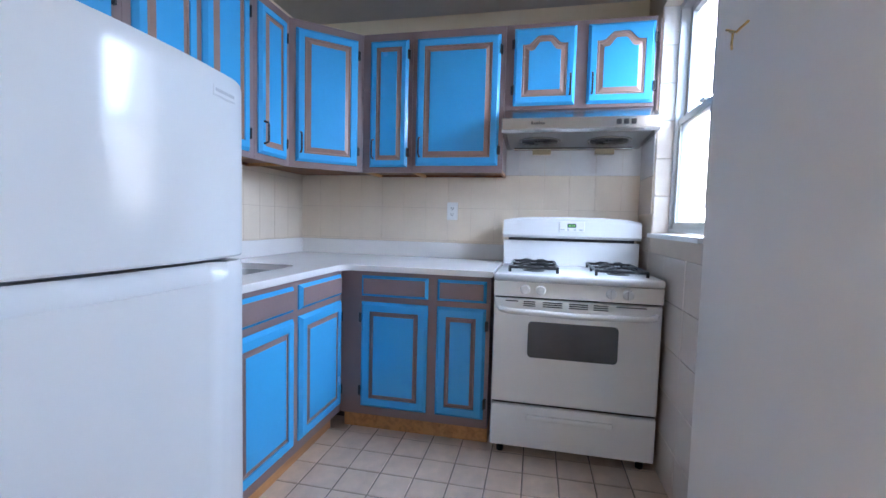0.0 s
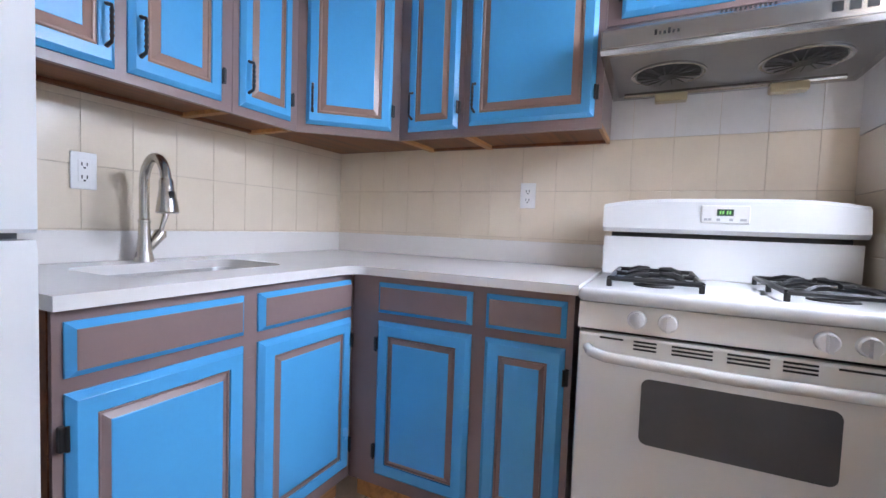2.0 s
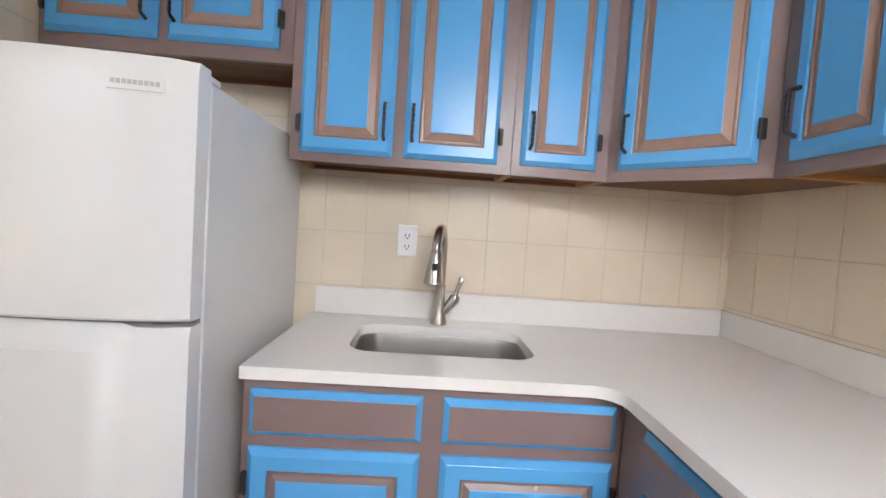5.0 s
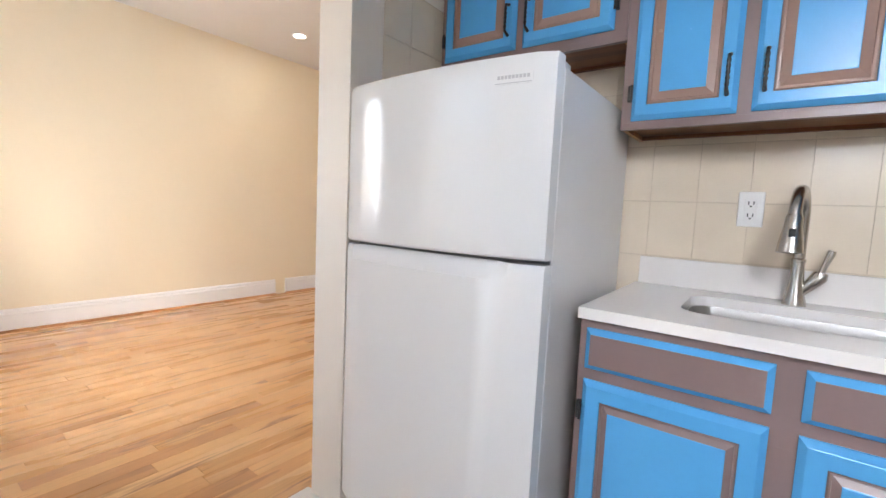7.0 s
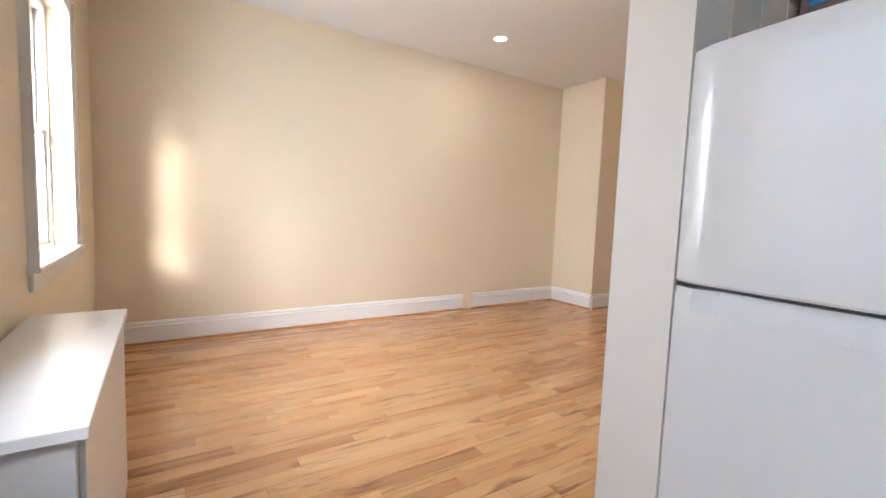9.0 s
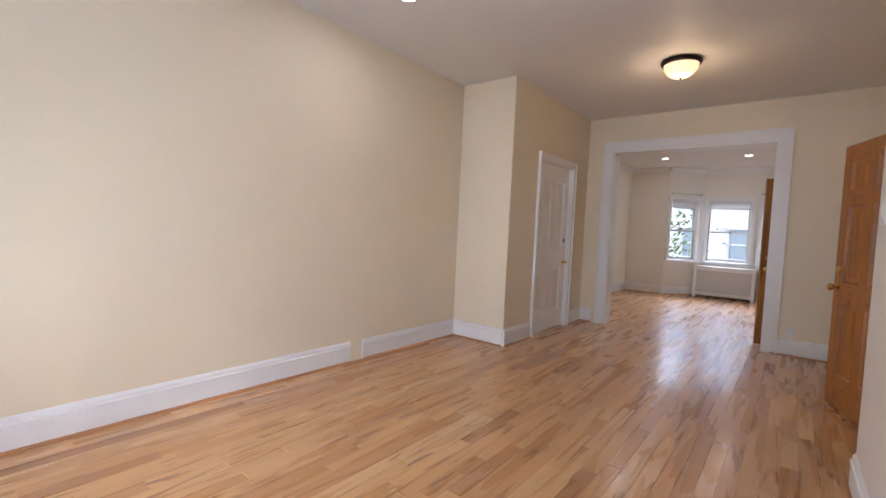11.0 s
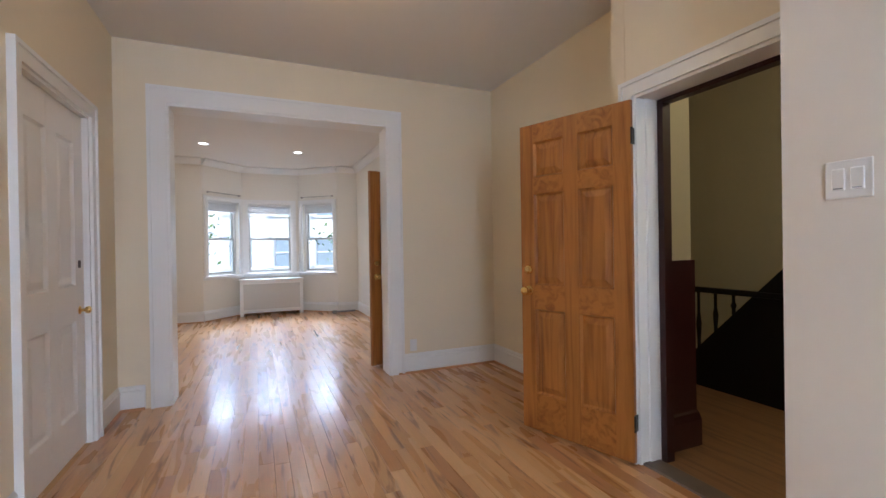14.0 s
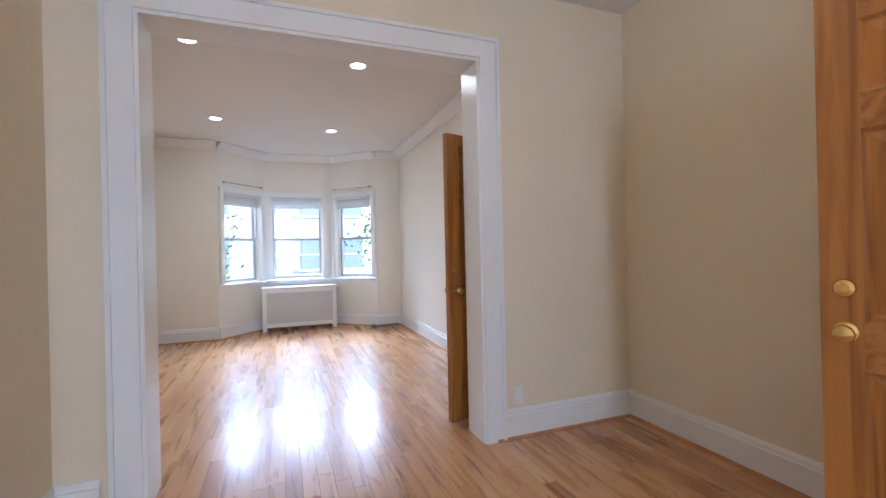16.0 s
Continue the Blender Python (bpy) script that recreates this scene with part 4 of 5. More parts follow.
part("handle", tube(bmesh.new(), [(-0.737, SL - 0.03, 0.752), (-0.765, SL - 0.04, 0.748), (-0.778, SL - 0.08, 0.742), (-0.782, (SL + SR) / 2, 0.736), (-0.778, SR + 0.08, 0.742), (-0.765, SR + 0.04, 0.748), (-0.737, SR + 0.03, 0.752)], 0.014, 12), M_STOVEP, od, "white bar handle", True)
part("shadow_gap", block(-0.715, SR + 0.006, 0.270, -0.694, SL - 0.006, 0.284), M_SLOT, top)
part("shadow_gap", block(-0.715, SR + 0.006, 0.7955, -0.694, SL - 0.006, 0.8045), M_SLOT, top)
dr = part("storage_drawer", block(-0.733, SR + 0.004, 0.06, -0.697, SL - 0.004, 0.269, 0.008), M_STOVEP, top, "off-white storage drawer")
part("drawer_handle", block(-0.748, -2.03, 0.205, -0.731, -1.63, 0.232, 0.007), M_STOVEP, dr)
for x in (-0.66, -0.14):
    for y in (SL - 0.05, SR + 0.05):
        part("foot", lathe(bmesh.new(), [(0.018, 0), (0.018, 0.052)], (x, y, 0), seg=10), M_BLACK, top)
bm = bmesh.new()
n = 14
front = []
for k in range(n + 1):
    u = k / n
    y = SL + (SR - SL) * u
    zt = 1.187 + 0.022 * (1 - (2 * u - 1) ** 4)
    front.append([bm.verts.new(q) for q in ((-0.225, y, 1.085), (-0.245, y, 1.10), (-0.235, y, zt - 0.012), (-0.222, y, zt), (-0.10, y, zt), (-0.10, y, 1.085))])
for a, b in zip(front, front[1:]):
    for i in range(6):
        bm.faces.new((a[i], a[(i + 1) % 6], b[(i + 1) % 6], b[i]))
bm.faces.new(front[0])
bm.faces.new(front[-1][::-1])
bmesh.ops.recalc_face_normals(bm, faces=bm.faces[:])
bp = part("backguard", bm, M_WHITE, top, "curved white backguard", True)
bp.location.z = -0.010
part("backguard_riser", block(-0.215, SR + 0.004, 0.9175, -0.10, SL - 0.004, 1.058), M_WHITE, top)
part("vent_recess", block(-0.205, SR + 0.03, 1.058, -0.11, SL - 0.03, 1.0745), M_SLOT, top, "black vent slot")
part("display_panel", block(-0.2475, -1.915, 1.125, -0.241, -1.775, 1.185, 0.002, 1), M_PLASTIC, bp)
ds = part("display", block(-0.2495, -1.868, 1.15, -0.2473, -1.82, 1.172), M_GREEN, bp, "small dark display with green digits")
for y in (-1.83, -1.838, -1.85, -1.858):
    part("digit", block(-0.2502, y - 0.0025, 1.155, -0.2496, y + 0.0025, 1.167), M_DIGIT, ds)
for y in (-1.788, -1.90, -1.80, -1.825, -1.862, -1.892):
    part("button", block(-0.2485, y - 0.005, 1.133, -0.2476, y + 0.005, 1.141), M_GREY, bp)
for cy in (-1.64, -2.05):
    grate = part("grate", bmesh.new(), M_IRON, top, "black iron double grate")
    bm = bmesh.new()
    w, x0, x1 = 0.115, -0.66, -0.27
    for q in ((x0, cy - w, x0, cy + w), (x1, cy - w, x1, cy + w), (x0, cy - w, x1, cy - w), (x0, cy + w, x1, cy + w), ((x0 + x1) / 2, cy - w, (x0 + x1) / 2, cy + w)):
        tube(bm, [(q[0], q[1], 0.940), (q[2], q[3], 0.940)], 0.0078, 6)
    for cx in (-0.565, -0.365):
        for a in (45, 135, 225, 315):
            c, s = math.cos(radians(a)), math.sin(radians(a))
            tube(bm, [(cx + 0.025 * c, cy + 0.025 * s, 0.952), (cx + 0.07 * c, cy + 0.07 * s, 0.952), (cx + 0.11 * c, cy + 0.11 * s, 0.940)], 0.0072, 6)
    for x in (x0, (x0 + x1) / 2, x1):
        for y in (cy - w, cy + w):
            tube(bm, [(x, y, 0.9165), (x, y, 0.940)], 0.0078, 6)
    bm.to_mesh(grate.data)
    bm.free()
    for cx in (-0.565, -0.365):
        part("burner", lathe(bmesh.new(), [(0.055, 0), (0.052, 0.004), (0.04, 0.005), (0.038, 0.014), (0.034, 0.020), (0.01, 0.022)], (cx, cy, 0.917), seg=20), M_IRON, top, "round burner cap", True)

# ---- range hood ----
top = thing("range_hood", "stainless steel under-cabinet range hood with two fans", "range hood")
HL, HR = -1.446, -2.222
bm = bmesh.new()
prof = [(-0.012, 1.62), (-0.06, 1.618), (-0.485, 1.635), (-0.50, 1.645), (-0.50, 1.705), (-0.34, 1.787), (-0.012, 1.787)]
for yy in (HR, HL):
    bm.faces.new([bm.verts.new((x, yy, z)) for x, z in prof])
bm.verts.ensure_lookup_table()
k = len(prof)
for i in range(k):
    bm.faces.new((bm.verts[i], bm.verts[(i + 1) % k], bm.verts[k + (i + 1) % k], bm.verts[k + i]))
bmesh.ops.recalc_face_normals(bm, faces=bm.faces[:])
part("body", bm, M_HOOD, top)
part("front_lip", block(-0.504, HR + 0.002, 1.648, -0.4995, HL - 0.002, 1.702, 0.002, 1), M_HOOD, top)
# underside panel, set in a darker metal than the hood body
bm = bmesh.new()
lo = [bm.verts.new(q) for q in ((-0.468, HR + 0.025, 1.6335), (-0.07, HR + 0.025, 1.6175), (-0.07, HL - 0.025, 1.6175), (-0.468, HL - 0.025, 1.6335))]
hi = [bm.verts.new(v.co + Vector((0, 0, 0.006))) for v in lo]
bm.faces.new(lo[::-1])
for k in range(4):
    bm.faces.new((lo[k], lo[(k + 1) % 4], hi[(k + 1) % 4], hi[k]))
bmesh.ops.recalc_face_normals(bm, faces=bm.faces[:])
part("underside_panel", bm, M_HOODIN, top, "dark underside panel")
for y in (-1.645, -2.02):
    fan = part("fan_inlet", lathe(bmesh.new(), [(0.10, -0.002), (0.112, -0.010), (0.118, -0.009), (0.118, 0.0), (0.10, 0.0)], (-0.27, y, 1.631), seg=32), M_HOOD, top, "round fan grille", True)
    part("opening", lathe(bmesh.new(), [(0.10, -0.006), (0.10, -0.003)], (-0.27, y, 1.6305), seg=32), M_SLOT, fan)
    bm = bmesh.new()
    for i in range(16):
        a = 2 * math.pi * i / 16
        tube(bm, [(-0.27 + 0.025 * math.cos(a), y + 0.025 * math.sin(a), 1.617), (-0.27 + 0.10 * math.cos(a + 0.25), y + 0.10 * math.sin(a + 0.25), 1.621)], 0.0022, 5)
    lathe(bm, [(0.03, -0.020), (0.03, -0.012)], (-0.27, y, 1.635), seg=16)
    part("grille", bm, M_IRON, fan)
part("grease_rail", tube(bmesh.new(), [(-0.10, HL - 0.05, 1.612), (-0.10, HR + 0.05, 1.612)], 0.011, 10), M_HOOD, top, smooth=True)
for y in (-1.66, -2.02):
    part("grease_cup", block(-0.125, y - 0.055, 1.575, -0.075, y + 0.055, 1.606, 0.006), M_AMBER, top, "pale amber grease cup")
for i in range(3):
    part("switch", block(-0.5065, -2.11 + i * 0.035, 1.665, -0.5035, -2.087 + i * 0.035, 1.69), M_BLACK, top, "black push button")
for i in range(6):
    part("badge_stroke", block(-0.5055, -1.60 - i * 0.012 - 0.007, 1.672, -0.5038, -1.60 - i * 0.012, 1.672 + (0.016 if i in (0, 3) else 0.009)), M_BLACK, top)
for i in range(12):
    part("vent_slot", block(-0.43, -1.78 - i * 0.012, 1.7415, -0.422, -1.774 - i * 0.012, 1.7475), M_SLOT, top)

# ---- refrigerator ----
FL, FR, FY = -2.388, -1.645, -0.773
top = thing("refrigerator", "white top-freezer refrigerator with glossy curved doors", "refrigerator")
part("cabinet", block(FL + 0.004, -0.690, 0.03, FR - 0.004, -0.03, 1.535, 0.006), M_FSIDE, top, "textured off-white side")
part("gasket", block(FL + 0.008, -0.700, 0.10, FR - 0.008, -0.691, 1.535), M_GASKET, top)
part("kick_plate", block(FL + 0.02, -0.695, 0.012, FR - 0.02, -0.675, 0.085), M_GASKET, top)


def curved_door(name, z0, z1, scoop):
    bm = bmesh.new()
    n, cols = 16, []
    zs = (z0, z0 + 0.006, z1 - 0.05, z1 - 0.02, z1)
    for k in range(n + 1):
        u = k / n
        x = FL + (FR - FL) * u
        bow = 0.030 * (1 - (2 * u - 1) ** 2)
        e = 0.012 if k in (0, n) else 0.0
        yf = FY + 0.012 - bow + e
        col = []
        for z in zs:
            d = 0.006 if z in (z0, z1) else 0.0
            if scoop and z > z1 - 0.03 and 0.08 < u < 0.86:
                d = 0.040 if z == z1 else 0.034
            col.append(bm.verts.new((x, yf + d, z)))
        col.append(bm.verts.new((x, -0.702, z1)))
        col.append(bm.verts.new((x, -0.702, z0)))
        cols.append(col)
    for a, b in zip(cols, cols[1:]):
        for i in range(7):
            bm.faces.new((a[i], a[(i + 1) % 7], b[(i + 1) % 7], b[i]))
    bm.faces.new(cols[0])
    bm.faces.new(cols[-1][::-1])
    bmesh.ops.recalc_face_normals(bm, faces=bm.faces[:])
    return part(name, bm, M_WHITE, top, "glossy white curved door", True)


fd = curved_door("freezer_door", 1.036, 1.555, False)
curved_door("fridge_door", 0.09, 1.024, True)


def on_door(name, x0, x1, z0, z1, proud, material, label=""):
    """A thin plate that follows the curved freezer door."""
    bm = bmesh.new()
    cols = []
    for k in range(7):
        x = x0 + (x1 - x0) * k / 6
        u = (x - FL) / (FR - FL)
        y = FY + 0.012 - 0.030 * (1 - (2 * u - 1) ** 2)
        cols.append([bm.verts.new(q) for q in ((x, y - proud, z0), (x, y - proud, z1), (x, y + 0.004, z1), (x, y + 0.004, z0))])
    for a, b in zip(cols, cols[1:]):
        for i in range(4):
            bm.faces.new((a[i], a[(i + 1) % 4], b[(i + 1) % 4], b[i]))
    bm.faces.new(cols[0])
    bm.faces.new(cols[-1][::-1])
    bmesh.ops.recalc_face_normals(bm, faces=bm.faces[:])
    return part(name, bm, material, fd, label)


on_door("badge", -1.802, -1.698, 1.481, 1.512, 0.0012, M_WHITE)
for i in range(9):
    on_door("badge_stroke", -1.793 + i * 0.0099, -1.7858 + i * 0.0099, 1.495, 1.504, 0.0020, M_GREY)
on_door("badge_line", -1.799, -1.701, 1.4835, 1.4855, 0.0020, M_GREY)
part("hinge_cover", block(FR - 0.07, -0.735, 1.5365, FR - 0.01, -0.635, 1.552, 0.004), M_FSIDE, top)
for x in (FL + 0.08, FR - 0.08):
    for y in (-0.60, -0.1):
        part("foot", lathe(bmesh.new(), [(0.02, 0), (0.02, 0.032)], (x, y, 0), seg=10), M_BLACK, top)

# ---- outlets, switch, hook ----


def outlet(m, label):
    top = thing("outlet", label, "outlet", m, "kitchen outlets")
    part("plate", block(-0.036, -0.006, -0.058, 0.036, 0, 0.058, 0.003), M_PLASTIC, top)
    part("receptacle", block(-0.017, -0.009, -0.034, 0.017, -0.006, 0.034, 0.001, 1), M_PLASTIC, top)
    for z in (-0.02, 0.02):
        for x in (-0.007, 0.007):
            part("slot", block(x - 0.0016, -0.0096, z - 0.005, x + 0.0016, -0.0088, z + 0.006), M_SLOT, top)
        part("slot", block(-0.003, -0.0096, z - 0.013, 0.003, -0.0088, z - 0.008), M_SLOT, top)


outlet(pose(-1.249, -0.0095, 1.203), "white outlet on the cream tiles by the faucet")
outlet(pose(-0.0095, -1.10, 1.225, 0, 0, -90), "white outlet on the cream tiles by the stove")
top = thing("light_switch", "white double rocker light switch", "switch", pose(-2.7005, 1.68, 1.425, 0, 0, -90))
part("plate", block(-0.06, -0.007, -0.06, 0.06, 0, 0.06, 0.003), M_PLASTIC, top)
for x in (-0.024, 0.024):
    r = part("rocker", block(x - 0.017, -0.011, -0.034, x + 0.017, -0.0065, 0.034, 0.002, 1), M_PLASTIC, top)
    part("mark", block(x - 0.012, -0.0116, -0.030, x + 0.012, -0.0106, -0.026), M_GASKET, r)
top = thing("wall_hook", "small bent brass wire hook on the wall", "hook", pose(-1.62, -2.1165, 1.63))
part("wire", tube(bmesh.new(), [(-0.045, 0.004, 0.015), (-0.02, 0.02, 0.0), (0.01, 0.03, 0.018), (0.04, 0.004, 0.022), (0.04, 0.006, -0.005), (0.02, 0.012, -0.025), (0.002, 0.02, -0.02)], 0.003, 8), M_BRASS, top, smooth=True)

# ---- living room and front room things ----
top = thing("low_cabinet", "low white cabinet under the rear window", "cabinet")
part("body", block(-3.93, -2.165, 0.0, -2.885, -1.905, 0.715, 0.002, 1), M_TRIM, top)
part("top", block(-3.95, -2.17, 0.7155, -2.868, -1.882, 0.742, 0.002, 1), M_TRIM, top)
part("front_panel", block(-3.91, -1.9045, 0.04, -2.905, -1.892, 0.70, 0.002, 1), M_TRIM, top)

top = thing("radiator_cover", "white radiator cover with a grey grille under the bay window", "radiator cover")
bm = bmesh.new()
RX0, RX1, RY, RZ = -4.695, -3.575, 9.79, 0.685
cube(bm, RX0, RY, 0.0, RX0 + 0.06, 10.07, RZ - 0.02)
cube(bm, RX1 - 0.06, RY, 0.0, RX1, 10.07, RZ - 0.02)
cube(bm, RX0 + 0.06, RY, 0.06, RX1 - 0.06, RY + 0.02, 0.12)
cube(bm, RX0 + 0.06, RY, RZ - 0.09, RX1 - 0.06, RY + 0.02, RZ - 0.02)
part("frame", bm, M_TRIM, top)
part("top", block(RX0 - 0.01, RY - 0.012, RZ - 0.0195, RX1 + 0.01, 10.075, RZ, 0.004), M_TRIM, top)
part("grille", block(RX0 + 0.06, RY + 0.006, 0.12, RX1 - 0.06, RY + 0.014, RZ - 0.09), M_MESH, top, "perforated grey-beige grille")

top = thing("ceiling_light", "flush ceiling light with bronze rim and glowing amber glass bowl", "ceiling light", pose(-3.936, 3.29, CH))
part("pan", lathe(bmesh.new(), [(0.10, -0.001), (0.165, -0.004), (0.172, -0.02), (0.165, -0.035), (0.15, -0.042), (0.148, -0.03)], (0, 0, 0), seg=40), M_BRONZE, top, "dark bronze rim", True)
part("bowl", lathe(bmesh.new(), [(0.146, -0.036), (0.140, -0.070), (0.118, -0.108), (0.084, -0.136), (0.042, -0.152), (0.012, -0.156)], (0, 0, 0), seg=40), M_BOWL, top, "lit amber glass bowl", True)
part("finial", lathe(bmesh.new(), [(0.012, -0.155), (0.016, -0.162), (0.009, -0.171), (0.004, -0.18)], (0, 0, 0), seg=16), M_BRONZE, top, smooth=True)
lamp("ceiling_light_glow", "POINT", pose(-3.936, 3.29, CH - 0.24), 2.2, (1, 0.70, 0.38), radius=0.1)


def spot(x, y, z, power):
    top = thing("recessed_light", "round white recessed ceiling light, lit", "ceiling light", pose(x, y, z), "recessed ceiling lights")
    part("trim_ring", lathe(bmesh.new(), [(0.058, -0.001), (0.062, -0.006), (0.078, -0.005), (0.084, -0.0005)], (0, 0, 0), seg=32), M_PLASTIC, top, smooth=True)
    part("diffuser", lathe(bmesh.new(), [(0.058, -0.0045), (0.03, -0.006), (0.005, -0.0062)], (0, 0, 0), seg=32), M_SPOT, top, "glowing diffuser", True)
    lamp("recessed_lamp", "AREA", look((x, y, z - 0.012), (x, y + 0.001, 0)), power, (1, 0.93, 0.82), shape="DISK", size=0.11)


for x, y in ((-5.03, 6.20), (-3.75, 6.29), (-5.10, 8.25), (-3.75, 8.44)):
    spot(x, y, FH, 1.3)
spot(-5.284, 1.055, CH, 1.8)

top = thing("pipe", "short grey metal pipe lying by the baseboard", "pipe", pose(-2.85, 9.36, 0))
part("tube", tube(bmesh.new(), [(-0.22, 0, 0.03), (0.2, 0.02, 0.03)], 0.018, 12), M_GASKET, top, smooth=True)
part("valve", block(-0.24, -0.03, 0.0, -0.16, 0.03, 0.06, 0.01), M_GASKET, top)
top = thing("outlet", "small white outlet on the baseboard", "outlet", pose(-2.585, 8.6, 0.11, 0, 0, -90))
part("plate", block(-0.036, -0.006, -0.05, 0.036, 0.0, 0.05, 0.003), M_PLASTIC, top)
top = thing("outlet", "white outlet low on the cream wall by the opening", "outlet", pose(-2.99, 4.9995, 0.27))
part("plate", block(-0.036, -0.006, -0.058, 0.036, 0.0, 0.058, 0.003), M_PLASTIC, top)
part("receptacle", block(-0.017, -0.009, -0.034, 0.017, -0.006, 0.034, 0.001, 1), M_PLASTIC, top)
structure(link("threshold_kitchen", block(-2.60, -2.12, -0.01, -2.38, -0.74, 0.012, 0.004), M_STONE), "grey-white marble saddle")
structure(link("threshold_hall", block(-2.44, 1.966, -0.01, -2.32, 2.724, 0.012, 0.004), M_SADDLE), "dark worn door saddle")

# ---- stair hall seen through the doorway ----
structure(link("wainscot", block(-2.245, 2.775, 0, -1.93, 2.7985, 1.13), M_DARKWOOD), "dark maroon wainscot panel")
run("baseboard", (-2.285, 2.775), (-1.925, 2.775), [(0, 0), (0.03, 0), (0.03, 0.16), (0.012, 0.20), (0, 0.21)], M_DARKWOOD, "dark maroon hall baseboard")
structure(link("trim_hall_jamb", block(-2.309, 2.675, 0, -2.25, 2.774, 2.13), M_DARKWOOD), "dark maroon casing on the hall side")
structure(link("trim_hall_head", block(-2.309, 1.9, 2.020, -2.25, 2.6745, 2.13), M_DARKWOOD), "dark maroon casing head on the hall side")
top = thing("staircase", "black painted staircase rising along the hall wall", "staircase")
bm = bmesh.new()
pts = [(2.62, 0.0), (3.84, 0.0), (3.83, 0.01), (2.68, 1.22), (2.62, 1.22)]
for xx in (-0.90, -0.86):
    bm.faces.new([bm.verts.new((xx, y, z)) for y, z in pts])
bm.verts.ensure_lookup_table()
for i in range(5):
    bm.faces.new((bm.verts[i], bm.verts[(i + 1) % 5], bm.verts[5 + (i + 1) % 5], bm.verts[5 + i]))
bmesh.ops.recalc_face_normals(bm, faces=bm.faces[:])
part("stringer", bm, M_STAIR, top)
for i in range(6):
    part("tread", block(-0.858, 3.60 - i * 0.18, 0.0, -0.021, 3.78 - i * 0.18, 0.18 * (i + 0.3)), M_STAIR, top)
part("handrail", block(-0.915, 2.78, 0.81, -0.855, 4.1, 0.855, 0.01), M_STAIR, top, "black handrail")
for i in range(6):
    y = 3.22 + i * 0.15
    z = max(0.0, 0.44 + (3.42 - y) * 1.05) + 0.03
    part("baluster", lathe(bmesh.new(), [(0.014, z - 0.03), (0.014, z + 0.02), (0.022, z + (0.8 - z) * 0.4), (0.012, z + (0.8 - z) * 0.6), (0.012, 0.80), (0.016, 0.812)], (-0.885, y, 0), seg=10), M_STAIR, top, smooth=True)
structure(link("wainscot_hall_east", block(-0.02, 0.30, 0, -0.003, 2.98, 1.215), M_STAIR), "black hall wainscot")
# unseen warm fill added to brighten the hall walls; it has no fixture
lamp("hall_lamp", "POINT", pose(-1.2, 1.3, 2.6), 6.5, (1, 0.82, 0.45), radius=0.12)

# ---- outside ----
structure(link("ground", block(-900, -900, -4.2, 900, 900, -4.0), M_GROUND), "street and yards far below the windows")


def house(x0, x1, y0, y1, z1, face, label):
    top = thing("house", label, "house", group="houses across the street")
    s = -1 if face == "s" else 1
    yf = y0 if face == "s" else y1
    part("wall", block(x0, y0, -4, x1, y1, z1), M_FACADE, top)
    part("roof", block(x0 - 0.2, y0 - 0.4, z1, x1 + 0.2, y1 + 0.4, z1 + 0.5, 0.1, 1), M_ROOF, top)
    nw = int((x1 - x0) / 2.2)
    for i in range(nw):
        cx = x0 + (i + 0.5) * (x1 - x0) / nw
        for zb in (-2.6, 0.3, 3.2):
            if zb + 1.7 > z1:
                continue
            w = part("window", block(cx - 0.5, yf - 0.05 * (s < 0), zb, cx + 0.5, yf + 0.05 * (s > 0), zb + 1.6), M_WINDARK, top)
            part("frame", block(cx - 0.6, yf + s * 0.02, zb + 0.74, cx + 0.6, yf + s * 0.10, zb + 0.82), M_TRIM, w)
            part("lintel", block(cx - 0.7, yf + s * 0.001, zb + 1.6, cx + 0.7, yf + s * 0.12, zb + 1.75), M_TRIM, w)
            part("sill", block(cx - 0.7, yf + s * 0.001, zb - 0.12, cx + 0.7, yf + s * 0.15, zb), M_TRIM, w)


for i in range(4):
    house(-22 + i * 9.0, -13.0 + i * 9.0, 27, 36, (5.6, 5.0, 5.8, 5.2)[i], "s", "pale row house across the street")
for i in range(3):
    house(-18 + i * 10.0, -8.2 + i * 10.0, -30, -21, 4.5, "n", "pale row house behind the yards")


def tree(x, y, h, spread, label):
    top = thing("tree", label, "tree", pose(x, y, -4), "street trees")
    bm = tube(bmesh.new(), [(0, 0, 0), (0.05, 0.02, h * 0.3), (0.0, 0.1, h * 0.6), (0.1, 0.05, h * 0.9)], [0.17, 0.14, 0.10, 0.03], 8)
    rr = random.Random(int(x * 10) + 5)
    tips = []
    for k in range(9):
        a, z = rr.uniform(0, 6.28), h * rr.uniform(0.4, 0.75)
        e = Vector((math.cos(a) * spread * rr.uniform(0.5, 1), math.sin(a) * spread * rr.uniform(0.5, 1), z + h * rr.uniform(0.08, 0.28)))
        tube(bm, [(0.03, 0.05, z), (e.x * 0.5, e.y * 0.5, (z + e.z) / 2 + 0.1), tuple(e)], [0.06, 0.04, 0.015], 6)
        tips.append(e)
    part("trunk", bm, M_BARK, top, smooth=True)
    bm = bmesh.new()
    for k in range(700):
        c = rr.choice(tips) + Vector((rr.gauss(0, 0.55), rr.gauss(0, 0.55), rr.gauss(0, 0.45)))
        d = Vector((rr.gauss(0, 1), rr.gauss(0, 1), rr.gauss(0, 1))).normalized()
        u = d.orthogonal().normalized()
        v = d.cross(u)
        s = rr.uniform(0.07, 0.13)
        bm.faces.new([bm.verts.new(c + q) for q in (u * s, v * s * 0.5, u * -s, v * s * -0.5)])
    tagged(part("crown", bm, M_LEAF, top, "loose green leaves"), kind="stuff")


